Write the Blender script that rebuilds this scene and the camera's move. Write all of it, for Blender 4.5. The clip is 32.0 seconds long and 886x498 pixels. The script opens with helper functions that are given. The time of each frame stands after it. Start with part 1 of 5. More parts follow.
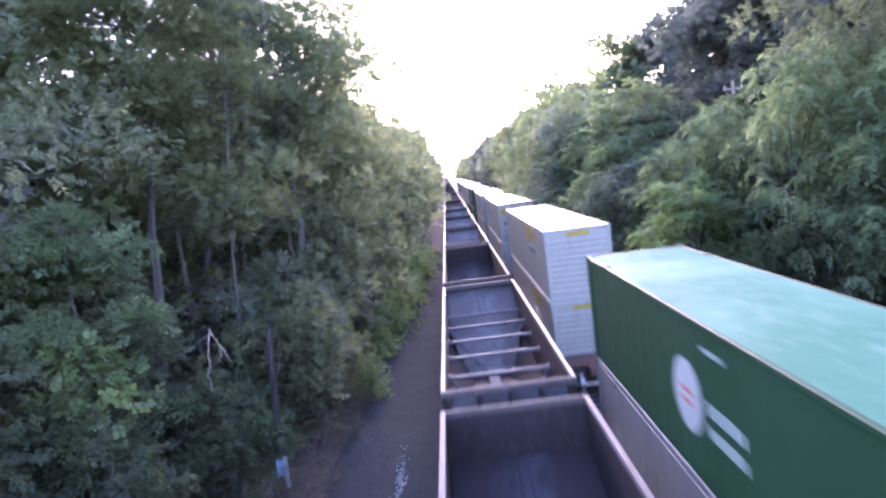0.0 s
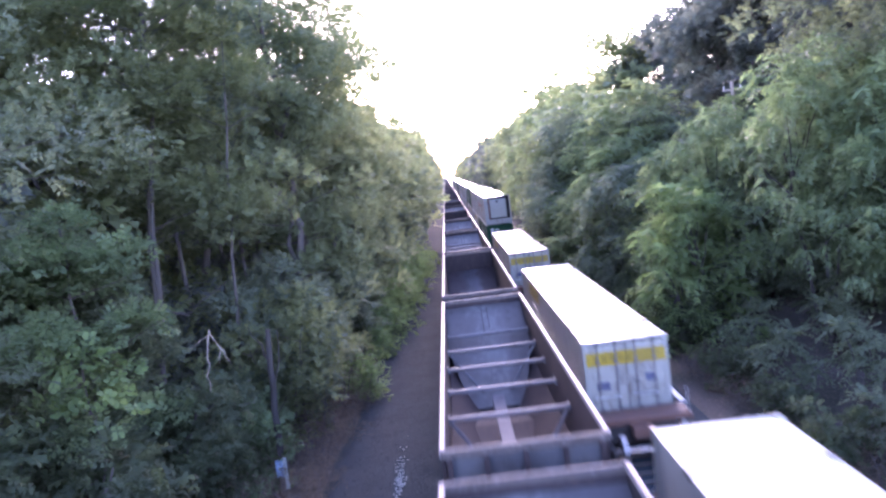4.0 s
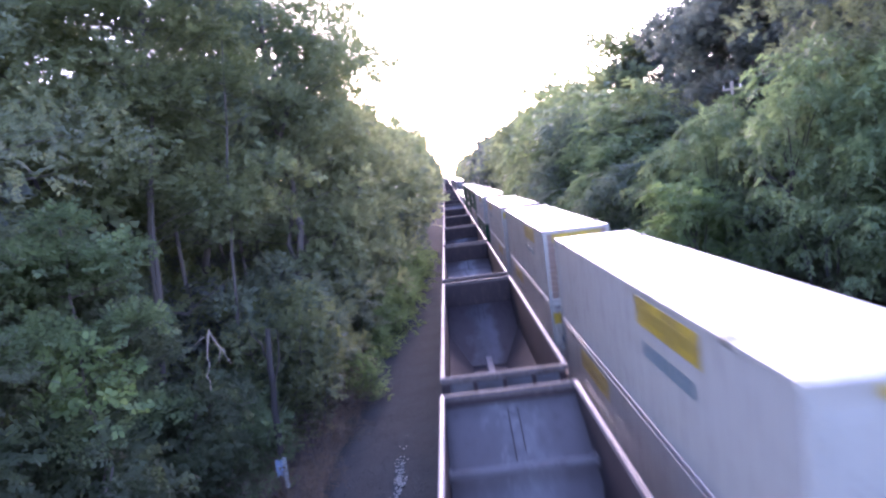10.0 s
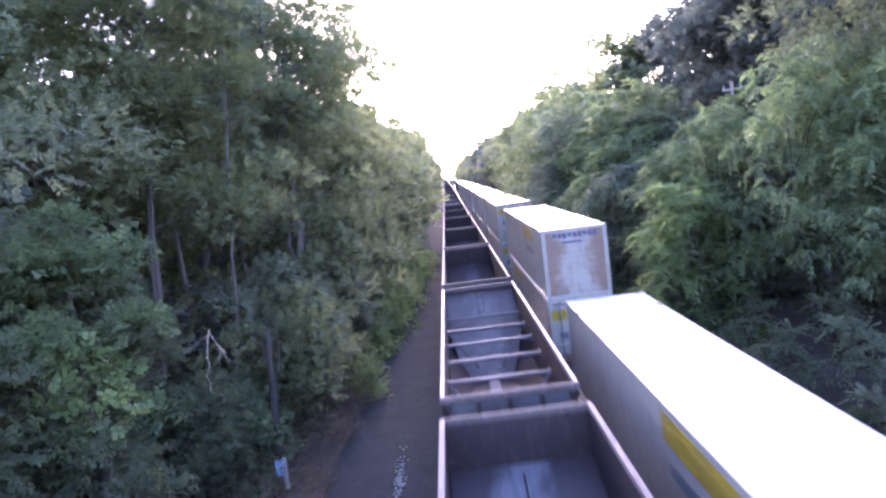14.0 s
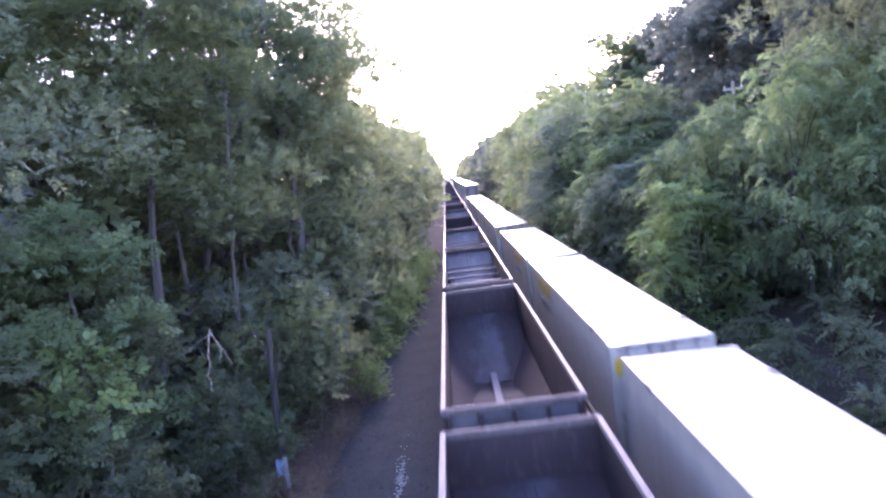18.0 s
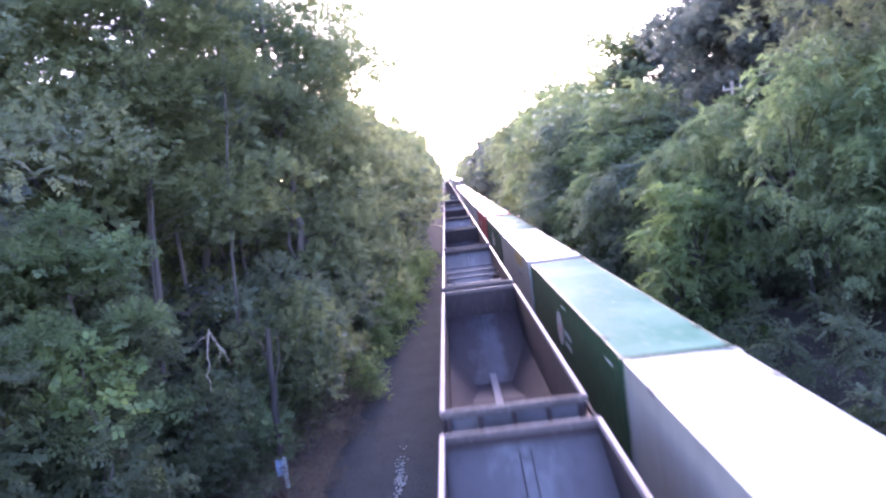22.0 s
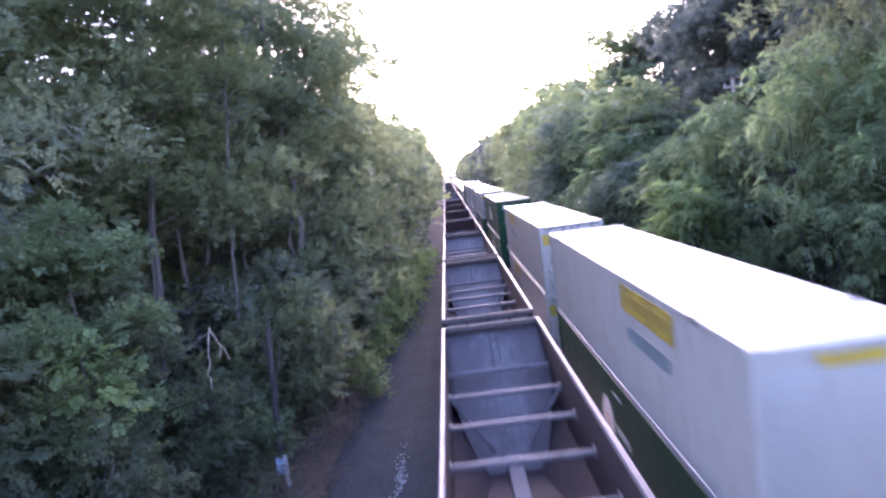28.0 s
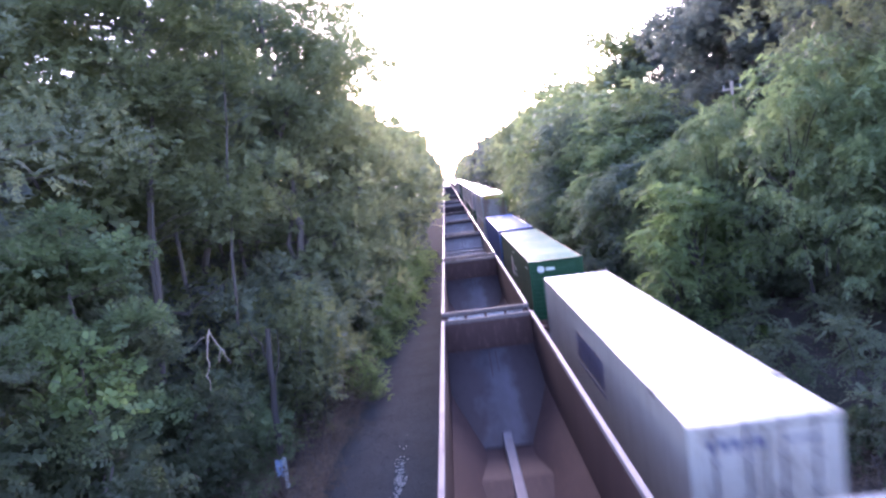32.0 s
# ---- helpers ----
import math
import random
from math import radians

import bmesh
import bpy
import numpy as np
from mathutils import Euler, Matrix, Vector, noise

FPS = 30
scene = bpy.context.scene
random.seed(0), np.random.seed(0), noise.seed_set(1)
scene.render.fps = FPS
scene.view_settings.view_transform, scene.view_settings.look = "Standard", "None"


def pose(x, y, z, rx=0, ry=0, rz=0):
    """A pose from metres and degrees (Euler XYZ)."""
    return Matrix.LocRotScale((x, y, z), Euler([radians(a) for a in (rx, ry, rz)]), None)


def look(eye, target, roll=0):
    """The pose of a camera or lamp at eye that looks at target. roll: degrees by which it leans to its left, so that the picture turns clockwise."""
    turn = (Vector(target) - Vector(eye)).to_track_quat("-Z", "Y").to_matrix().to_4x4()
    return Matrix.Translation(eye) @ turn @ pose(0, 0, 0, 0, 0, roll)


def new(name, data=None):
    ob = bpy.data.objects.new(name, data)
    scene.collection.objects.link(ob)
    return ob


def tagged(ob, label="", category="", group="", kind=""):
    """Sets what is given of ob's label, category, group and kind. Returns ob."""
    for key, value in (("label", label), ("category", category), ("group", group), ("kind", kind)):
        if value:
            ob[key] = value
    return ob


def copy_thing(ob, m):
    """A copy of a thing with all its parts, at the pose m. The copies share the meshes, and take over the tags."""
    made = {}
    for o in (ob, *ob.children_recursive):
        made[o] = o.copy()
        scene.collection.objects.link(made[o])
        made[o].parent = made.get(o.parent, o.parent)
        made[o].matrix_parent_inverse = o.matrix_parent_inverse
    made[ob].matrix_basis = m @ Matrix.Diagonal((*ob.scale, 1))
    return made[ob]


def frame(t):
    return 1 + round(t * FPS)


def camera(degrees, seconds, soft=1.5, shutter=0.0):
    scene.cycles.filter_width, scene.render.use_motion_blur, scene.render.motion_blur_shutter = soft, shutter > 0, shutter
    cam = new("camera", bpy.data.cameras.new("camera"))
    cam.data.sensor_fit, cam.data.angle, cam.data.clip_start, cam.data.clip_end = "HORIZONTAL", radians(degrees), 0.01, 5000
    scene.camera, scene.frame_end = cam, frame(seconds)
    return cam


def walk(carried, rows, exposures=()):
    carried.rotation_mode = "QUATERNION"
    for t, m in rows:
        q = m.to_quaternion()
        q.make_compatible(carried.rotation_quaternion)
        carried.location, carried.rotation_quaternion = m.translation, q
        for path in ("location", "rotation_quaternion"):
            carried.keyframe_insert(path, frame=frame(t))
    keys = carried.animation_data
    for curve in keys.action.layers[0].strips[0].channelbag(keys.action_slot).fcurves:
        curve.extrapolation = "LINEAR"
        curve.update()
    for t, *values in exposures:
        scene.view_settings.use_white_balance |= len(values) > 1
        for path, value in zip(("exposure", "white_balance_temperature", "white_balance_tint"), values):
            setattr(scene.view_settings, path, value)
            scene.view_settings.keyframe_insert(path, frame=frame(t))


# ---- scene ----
DURATION = 32.0
EYE = (-0.877, 0.0, 8.8)
cam = camera(67.24, DURATION, soft=2.5, shutter=0.5)


def eye_pose(side, down):
    """The hovering camera: its fixed tilt, with the small sway in milliradians."""
    return pose(*EYE, 83.576, 7.156, 0.156) @ pose(0, 0, 0, math.degrees(down / 1000), math.degrees(side / 1000), 0)


SWAY = ((0, 0.4, 0.2), (1, 0.4, -1.0), (2, 0.4, -2.2), (3, 0.6, -0.4), (4, -0.6, 1.4), (6, -0.9, 2.3), (7, -0.8, 1.4), (8, 0.5, -0.2),
        (9, 0.4, 1.2), (10, -0.7, 0.6), (11, -0.7, -1.1), (12, -1.7, 0.2), (13, -1.7, 1.0), (14, -0.8, 1.2), (15, 0.2, 1.4),
        (17, -0.3, 0.2), (18, 0.4, 0.6), (19, 0.4, 0.2), (20, -0.7, 0.3), (21, -0.8, 0.9), (22, -0.6, 0.6), (23, -0.6, 0.8),
        (24, 0.0, 0.4), (25, -0.5, -0.2), (26, -0.7, -1.3), (28, 0.1, -2.4), (29, 0.0, -1.4), (30, -0.9, -1.0), (31, -0.8, -1.2), (32, -0.8, 0.6))
LIGHTENING = ((0, 0.14), (2, 0.08), (3, 0.14), (6, 0.4), (7, 0.34), (8, 0.06), (9, 0.03), (10, 0.0), (12, 0.0), (14, 0.08), (18, 0.09), (20, 0.2), (21, 0.24), (22, 0.26),
              (23, 0.18), (24, 0.1), (25, 0.08), (28, 0.0), (30, 0.1), (31, 0.24), (32, 0.1))
walk(cam, [(t, eye_pose(a, b)) for t, a, b in SWAY], exposures=[(t, 3.27 + e, 5550, 51) for t, e in LIGHTENING])

# ---- light: a low evening sun at the end of the cutting, bright hazy sky ----
SUN_UP = 14.0
world = bpy.data.worlds.new("evening_sky")
scene.world = world
world.use_nodes = True
wn = world.node_tree.nodes
sky = wn.new("ShaderNodeTexSky")
sky.sky_type, sky.sun_disc = "NISHITA", False
sky.sun_elevation, sky.sun_rotation = radians(SUN_UP), radians(0)
sky.air_density, sky.dust_density, sky.ozone_density = 1.0, 1.0, 1.0
wn["Background"].inputs["Strength"].default_value = 0.15
world.node_tree.links.new(sky.outputs["Color"], wn["Background"].inputs["Color"])
sun = new("sun", bpy.data.lights.new("sun", "SUN"))
sun.data.energy, sun.data.angle, sun.data.color = 1.2, radians(24), (1.0, 0.88, 0.74)
sun.matrix_world = look((0, 100 * math.cos(radians(SUN_UP)), 100 * math.sin(radians(SUN_UP))), (0, 0, 0))


# ---- materials ----
def material(name):
    m = bpy.data.materials.new(name)
    m.use_nodes = True
    n = m.node_tree.nodes
    return m, n, m.node_tree.links, n["Principled BSDF"]


def mixed(n, l, a, b, fac, blend="MIX"):
    x = n.new("ShaderNodeMix")
    x.data_type, x.blend_type = "RGBA", blend
    for i, v in ((6, a), (7, b)):
        if isinstance(v, tuple):
            x.inputs[i].default_value = (*v, 1)
        else:
            l.new(v, x.inputs[i])
    if isinstance(fac, float):
        x.inputs[0].default_value = fac
    else:
        l.new(fac, x.inputs[0])
    return x.outputs[2]


def grain(n, l, scale, stretch=(1, 1, 1), detail=6.0, low=0.4, high=0.65, rough=0.6):
    c = n.new("ShaderNodeTexCoord")
    mp = n.new("ShaderNodeMapping")
    mp.inputs["Scale"].default_value = stretch
    t = n.new("ShaderNodeTexNoise")
    t.inputs["Scale"].default_value, t.inputs["Detail"].default_value, t.inputs["Roughness"].default_value = scale, detail, rough
    r = n.new("ShaderNodeMapRange")
    r.inputs[1].default_value, r.inputs[2].default_value = low, high
    l.new(c.outputs["Object"], mp.inputs[0])
    l.new(mp.outputs[0], t.inputs["Vector"])
    l.new(t.outputs["Fac"], r.inputs[0])
    return r.outputs[0]


def bumped(n, l, b, height, strength, distance):
    k = n.new("ShaderNodeBump")
    k.inputs["Strength"].default_value, k.inputs["Distance"].default_value = strength, distance
    l.new(height, k.inputs["Height"])
    l.new(k.outputs[0], b.inputs["Normal"])


def surface(name, base, stain, fine, rough=0.5, metal=0.0, big=0.6, small=12.0, streak=(1, 1, 1), amount=(0.5, 0.75), relief=0.15, spec=0.5, flank=None):
    """Paint, steel, stone: a base colour with large stains and fine specks, and a small relief; flank: a second colour
    towards both sides.
    """
    m, n, l, b = material(name)
    col = mixed(n, l, base, stain, grain(n, l, big, streak, low=amount[0], high=amount[1]))
    speck = grain(n, l, small, streak, detail=8, low=0.52, high=0.8)
    col = mixed(n, l, col, fine, speck)
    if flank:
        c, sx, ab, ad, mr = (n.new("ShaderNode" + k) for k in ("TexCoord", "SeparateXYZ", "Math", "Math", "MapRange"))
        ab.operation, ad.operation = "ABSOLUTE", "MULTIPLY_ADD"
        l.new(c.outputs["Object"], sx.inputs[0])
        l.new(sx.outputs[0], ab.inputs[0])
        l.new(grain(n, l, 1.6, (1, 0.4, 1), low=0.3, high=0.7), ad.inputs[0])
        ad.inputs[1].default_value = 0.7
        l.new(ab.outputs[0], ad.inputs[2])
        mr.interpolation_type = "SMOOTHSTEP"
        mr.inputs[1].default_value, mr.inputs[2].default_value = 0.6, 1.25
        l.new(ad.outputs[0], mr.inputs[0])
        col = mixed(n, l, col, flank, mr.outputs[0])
    l.new(col, b.inputs["Base Color"])
    r = n.new("ShaderNodeMapRange")
    r.inputs[3].default_value, r.inputs[4].default_value = max(0.05, rough - 0.12), min(1, rough + 0.2)
    l.new(speck, r.inputs[0])
    l.new(r.outputs[0], b.inputs["Roughness"])
    b.inputs["Metallic"].default_value = metal
    b.inputs["Specular IOR Level"].default_value = spec
    bumped(n, l, b, speck, relief, 0.01)
    return m


def foliage(name, dark, light, through_light):
    """Leaves: colour varies leaf by leaf and bough by bough; light passes through them."""
    m, n, l, b = material(name)
    dark, light = (tuple(0.82 * v + 0.18 * sum(c) / 3 for v in c) for c in (dark, light))
    g = n.new("ShaderNodeNewGeometry")
    col = mixed(n, l, dark, light, g.outputs["Random Per Island"])
    col = mixed(n, l, col, mixed(n, l, dark, light, grain(n, l, 3.2, detail=3, low=0.38, high=0.62)), 0.55)
    col = mixed(n, l, col, tuple(min(1, c * 1.5) for c in light), grain(n, l, 0.5, low=0.45, high=0.75))
    l.new(col, b.inputs["Base Color"])
    b.inputs["Roughness"].default_value = 0.6
    b.inputs["Specular IOR Level"].default_value = 0.22
    t = n.new("ShaderNodeBsdfTranslucent")
    l.new(mixed(n, l, col, through_light, 0.5), t.inputs["Color"])
    x = n.new("ShaderNodeMixShader")
    x.inputs[0].default_value = 0.5
    l.new(b.outputs[0], x.inputs[1])
    l.new(t.outputs[0], x.inputs[2])
    l.new(x.outputs[0], n["Material Output"].inputs["Surface"])
    return m


# sky light put into a lighter roof white; walls keep a darker one
SKYLIT_WHITE = surface("skylit_white_roof", (0.56, 0.57, 0.58), (0.48, 0.48, 0.48), (0.4, 0.39, 0.38), 0.35, big=0.4, small=4, amount=(0.55, 0.8), relief=0.04)
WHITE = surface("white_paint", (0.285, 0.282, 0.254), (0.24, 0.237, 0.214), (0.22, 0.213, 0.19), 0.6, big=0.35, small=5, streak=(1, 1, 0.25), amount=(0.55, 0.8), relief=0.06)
GREY_WHITE = surface("aged_white_paint", (0.3, 0.298, 0.27), (0.24, 0.235, 0.21), (0.25, 0.21, 0.18), 0.5, big=0.5, small=4, streak=(1, 1, 0.2), amount=(0.5, 0.75), relief=0.08)
DOOR_WHITE = surface("grimy_white_door_paint", (0.285, 0.28, 0.25), (0.155, 0.148, 0.132), (0.13, 0.105, 0.09), 0.6, big=1.3, small=5, streak=(1, 1, 0.4), amount=(0.5, 0.72), relief=0.08)
RUSTY_WHITE = surface("rust_stained_white_paint", (0.27, 0.262, 0.25), (0.16, 0.1, 0.07), (0.13, 0.08, 0.055), 0.6, big=1.1, small=3, streak=(1, 1, 0.35), amount=(0.52, 0.7), relief=0.1)
RUSTY_NOSE = surface("white_paint_rusting_at_the_edges", (0.3, 0.292, 0.262), (0.23, 0.2, 0.17), (0.17, 0.115, 0.08), 0.6, big=1.4, small=4, streak=(1, 1, 0.3), amount=(0.52, 0.7), relief=0.1, flank=(0.18, 0.125, 0.095))
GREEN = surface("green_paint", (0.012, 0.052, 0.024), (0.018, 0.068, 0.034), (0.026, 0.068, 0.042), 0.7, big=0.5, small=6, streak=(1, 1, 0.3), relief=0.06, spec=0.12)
# weathered streaks on a green paled by sky sheen painted into the base
GREEN_ROOF = surface("weathered_skylit_green_roof", (0.06, 0.16, 0.098), (0.14, 0.265, 0.19), (0.19, 0.285, 0.22), 0.8, big=0.3, small=4, amount=(0.45, 0.7), relief=0.06, spec=0.02)
RED = surface("red_paint", (0.33, 0.045, 0.042), (0.38, 0.075, 0.068), (0.32, 0.09, 0.075), 0.72, big=0.5, small=6, relief=0.06, spec=0.06)
BLUE_ROOF = surface("pale_blue_roof_paint", (0.075, 0.145, 0.4), (0.11, 0.185, 0.45), (0.15, 0.21, 0.42), 0.75, big=0.5, small=4, amount=(0.45, 0.7), relief=0.06, spec=0.02)
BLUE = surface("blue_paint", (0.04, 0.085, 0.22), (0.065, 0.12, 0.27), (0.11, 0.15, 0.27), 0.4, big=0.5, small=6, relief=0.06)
YELLOW = surface("yellow_band", (0.33, 0.235, 0.015), (0.24, 0.175, 0.03), (0.16, 0.125, 0.05), 0.55, big=1.2, small=6, amount=(0.42, 0.68))
YELLOW_INK = surface("worn_ink_on_yellow", (0.22, 0.16, 0.02), (0.3, 0.22, 0.03), (0.17, 0.13, 0.04), 0.5)
TEAL_INK = surface("teal_lettering", (0.07, 0.12, 0.14), (0.12, 0.17, 0.19), (0.22, 0.25, 0.27), 0.5)
NAVY_INK = surface("navy_lettering", (0.05, 0.06, 0.12), (0.11, 0.12, 0.17), (0.2, 0.2, 0.24), 0.5)
BROWN_INK = surface("red_brown_lettering", (0.2, 0.06, 0.05), (0.26, 0.1, 0.08), (0.35, 0.2, 0.17), 0.5)
WHITE_INK = surface("white_lettering", (0.46, 0.49, 0.48), (0.32, 0.38, 0.36), (0.22, 0.3, 0.27), 0.5)
FADED_INK = surface("faded_white_lettering", (0.42, 0.5, 0.46), (0.3, 0.42, 0.37), (0.22, 0.36, 0.31), 0.5, big=1.5)
ROOF_INK = surface("sun_bleached_roof_lettering", (0.2, 0.32, 0.245), (0.13, 0.25, 0.18), (0.25, 0.34, 0.28), 0.8, big=1.5, spec=0.02)
RED_INK = surface("red_lettering", (0.5, 0.12, 0.1), (0.45, 0.15, 0.13), (0.5, 0.3, 0.28), 0.5)
GALV = surface("galvanised_steel", (0.5, 0.51, 0.53), (0.4, 0.4, 0.42), (0.3, 0.28, 0.27), 0.4, metal=0.6, big=1.0, small=10)
BLACK = surface("grimy_black_paint", (0.012, 0.012, 0.014), (0.03, 0.025, 0.022), (0.06, 0.045, 0.035), 0.8, spec=0.15, big=1.5)
DARK_STEEL = surface("dark_steel", (0.035, 0.033, 0.034), (0.06, 0.045, 0.038), (0.09, 0.06, 0.045), 0.6, metal=0.2)
RUST = surface("rusty_deck_steel", (0.12, 0.06, 0.045), (0.07, 0.045, 0.038), (0.2, 0.1, 0.06), 0.75, big=1.4, small=9)
CAR_DARK = surface("coal_stained_steel", (0.038, 0.03, 0.032), (0.056, 0.041, 0.041), (0.085, 0.06, 0.055), 0.85, metal=0.0, big=0.5, small=7, streak=(1, 1, 0.4), spec=0.1)
CAR_BROWN = surface("brown_coal_stained_steel", (0.046, 0.027, 0.025), (0.064, 0.038, 0.034), (0.1, 0.06, 0.05), 0.85, metal=0.0, big=0.5, small=7, streak=(1, 1, 0.4), spec=0.1)
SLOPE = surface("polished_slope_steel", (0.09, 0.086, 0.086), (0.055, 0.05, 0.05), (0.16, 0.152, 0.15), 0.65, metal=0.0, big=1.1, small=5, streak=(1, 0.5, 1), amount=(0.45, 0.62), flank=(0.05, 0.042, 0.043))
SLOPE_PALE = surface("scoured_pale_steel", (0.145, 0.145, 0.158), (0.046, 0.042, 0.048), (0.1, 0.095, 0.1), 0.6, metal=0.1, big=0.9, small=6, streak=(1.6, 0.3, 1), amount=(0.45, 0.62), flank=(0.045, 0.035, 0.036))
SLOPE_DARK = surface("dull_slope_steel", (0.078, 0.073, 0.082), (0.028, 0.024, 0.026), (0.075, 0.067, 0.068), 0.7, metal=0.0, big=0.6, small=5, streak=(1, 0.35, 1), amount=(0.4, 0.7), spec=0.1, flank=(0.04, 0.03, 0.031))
RIM = surface("worn_top_rail_steel", (0.19, 0.165, 0.162), (0.1, 0.07, 0.062), (0.33, 0.3, 0.295), 0.8, metal=0.0, big=1.6, small=14, streak=(1, 0.3, 1), amount=(0.5, 0.7), spec=0.12)
END_RAIL = surface("dull_end_rail_steel", (0.105, 0.088, 0.084), (0.06, 0.045, 0.04), (0.2, 0.18, 0.175), 0.85, big=1.6, small=10, amount=(0.5, 0.7), spec=0.1)
BAR = surface("brace_steel", (0.15, 0.14, 0.145), (0.1, 0.086, 0.086), (0.22, 0.205, 0.205), 0.75, metal=0.0, big=2, small=12, spec=0.06)
END_PALE = surface("faded_end_panel", (0.34, 0.36, 0.37), (0.15, 0.13, 0.13), (0.24, 0.19, 0.17), 0.55, big=1.6, small=9, amount=(0.45, 0.65))
END_GREY = surface("dull_grey_end_panel", (0.085, 0.085, 0.092), (0.052, 0.048, 0.05), (0.11, 0.1, 0.1), 0.6, big=1.2, small=8, amount=(0.45, 0.65), spec=0.2)
RAILSTEEL = surface("rail_steel", (0.3, 0.26, 0.24), (0.16, 0.1, 0.07), (0.4, 0.38, 0.37), 0.35, metal=0.7)
TIE = surface("creosoted_timber", (0.05, 0.045, 0.042), (0.075, 0.066, 0.06), (0.1, 0.092, 0.088), 0.85, big=3, small=20, streak=(1, 6, 1))
BALLAST = surface("grey_ballast", (0.034, 0.043, 0.049), (0.025, 0.031, 0.035), (0.054, 0.064, 0.07), 0.95, big=0.7, small=26, relief=0.3, amount=(0.4, 0.7), spec=0.05)
STONE = surface("ballast_stone", (0.035, 0.043, 0.048), (0.024, 0.028, 0.032), (0.062, 0.071, 0.076), 0.9, big=3, small=30, spec=0.05)
PALE_STONE = surface("pale_spilled_stone", (0.34, 0.33, 0.31), (0.22, 0.21, 0.2), (0.42, 0.41, 0.39), 0.8, big=6, small=30)
EARTH = surface("leaf_littered_earth", (0.078, 0.067, 0.06), (0.056, 0.058, 0.044), (0.17, 0.14, 0.115), 0.95, big=0.35, small=9, relief=0.6, amount=(0.4, 0.65), spec=0.05)
LITTER = surface("dry_leaf_litter", (0.15, 0.11, 0.085), (0.1, 0.08, 0.062), (0.22, 0.175, 0.14), 0.9, big=5, small=20, spec=0.1)
BARK = surface("grey_brown_bark", (0.095, 0.083, 0.075), (0.06, 0.052, 0.046), (0.14, 0.125, 0.11), 0.9, big=2, small=9, streak=(1, 1, 0.15), relief=0.8)
DARK_BARK = surface("dark_brown_bark", (0.04, 0.035, 0.032), (0.024, 0.021, 0.02), (0.07, 0.062, 0.056), 0.9, big=2, small=9, streak=(1, 1, 0.15), relief=0.8)
DEAD = surface("bleached_dead_wood", (0.36, 0.31, 0.26), (0.26, 0.22, 0.18), (0.45, 0.4, 0.35), 0.85, big=4, small=20)
TAG = surface("pale_blue_enamel", (0.3, 0.42, 0.62), (0.5, 0.58, 0.7), (0.2, 0.28, 0.45), 0.4, big=6)
LEAF_A = foliage("oak_leaf", (0.08, 0.097, 0.043), (0.172, 0.205, 0.09), (0.3, 0.35, 0.1))
# backlight and glare along the wood's edge are put into this paler leaf
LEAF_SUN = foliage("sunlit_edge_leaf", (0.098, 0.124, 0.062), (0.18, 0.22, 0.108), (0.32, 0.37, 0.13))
LEAF_B = foliage("blue_green_leaf", (0.07, 0.098, 0.064), (0.15, 0.19, 0.125), (0.23, 0.29, 0.14))
LEAF_C = foliage("bright_sumac_leaf", (0.08, 0.118, 0.055), (0.15, 0.215, 0.095), (0.26, 0.37, 0.12))
# haze over the farther bank is mixed into this lighter sumac leaf
LEAF_F = foliage("hazy_sumac_leaf", (0.088, 0.124, 0.056), (0.17, 0.228, 0.095), (0.31, 0.39, 0.13))
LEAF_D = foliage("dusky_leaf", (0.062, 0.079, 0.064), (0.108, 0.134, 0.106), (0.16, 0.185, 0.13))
# shade under the trees is put into this leaf colour of the low shrubs
LEAF_SHADE = foliage("shaded_shrub_leaf", (0.034, 0.049, 0.026), (0.078, 0.108, 0.053), (0.13, 0.18, 0.068))
LEAF_H = foliage("mid_green_shrub_leaf", (0.065, 0.086, 0.05), (0.145, 0.18, 0.1), (0.23, 0.28, 0.11))
LEAF_DRY = foliage("dry_brown_leaf", (0.09, 0.065, 0.05), (0.17, 0.13, 0.09), (0.2, 0.15, 0.09))
LEAF_E = foliage("dry_yellow_green_leaf", (0.085, 0.142, 0.05), (0.165, 0.245, 0.085), (0.28, 0.41, 0.1))


# ---- mesh helpers ----
def box_bm(boxes, bevel=0.0):
    """Boxes (x0, x1, y0, y1, z0, z1) in one bmesh, edges bevelled."""
    bm = bmesh.new()
    for x0, x1, y0, y1, z0, z1 in boxes:
        v = bmesh.ops.create_cube(bm, size=1)["verts"]
        bmesh.ops.scale(bm, vec=(x1 - x0, y1 - y0, z1 - z0), verts=v)
        bmesh.ops.translate(bm, vec=((x0 + x1) / 2, (y0 + y1) / 2, (z0 + z1) / 2), verts=v)
    if bevel:
        bmesh.ops.bevel(bm, geom=bm.edges[:], offset=bevel, segments=1, affect="EDGES")
    return bm


def rod_bm(a, b, r, r2=None, sides=8):
    """A round bar from a to b."""
    a, b = Vector(a), Vector(b)
    bm = bmesh.new()
    m = Matrix.Translation((a + b) / 2) @ (b - a).to_track_quat("Z", "Y").to_matrix().to_4x4()
    bmesh.ops.create_cone(bm, cap_ends=True, segments=sides, radius1=r, radius2=r if r2 is None else r2, depth=(b - a).length, matrix=m)
    return bm


def add_bm(bm, other):
    me = bpy.data.meshes.new("piece")
    other.to_mesh(me)
    other.free()
    bm.from_mesh(me)
    bpy.data.meshes.remove(me)
    return bm


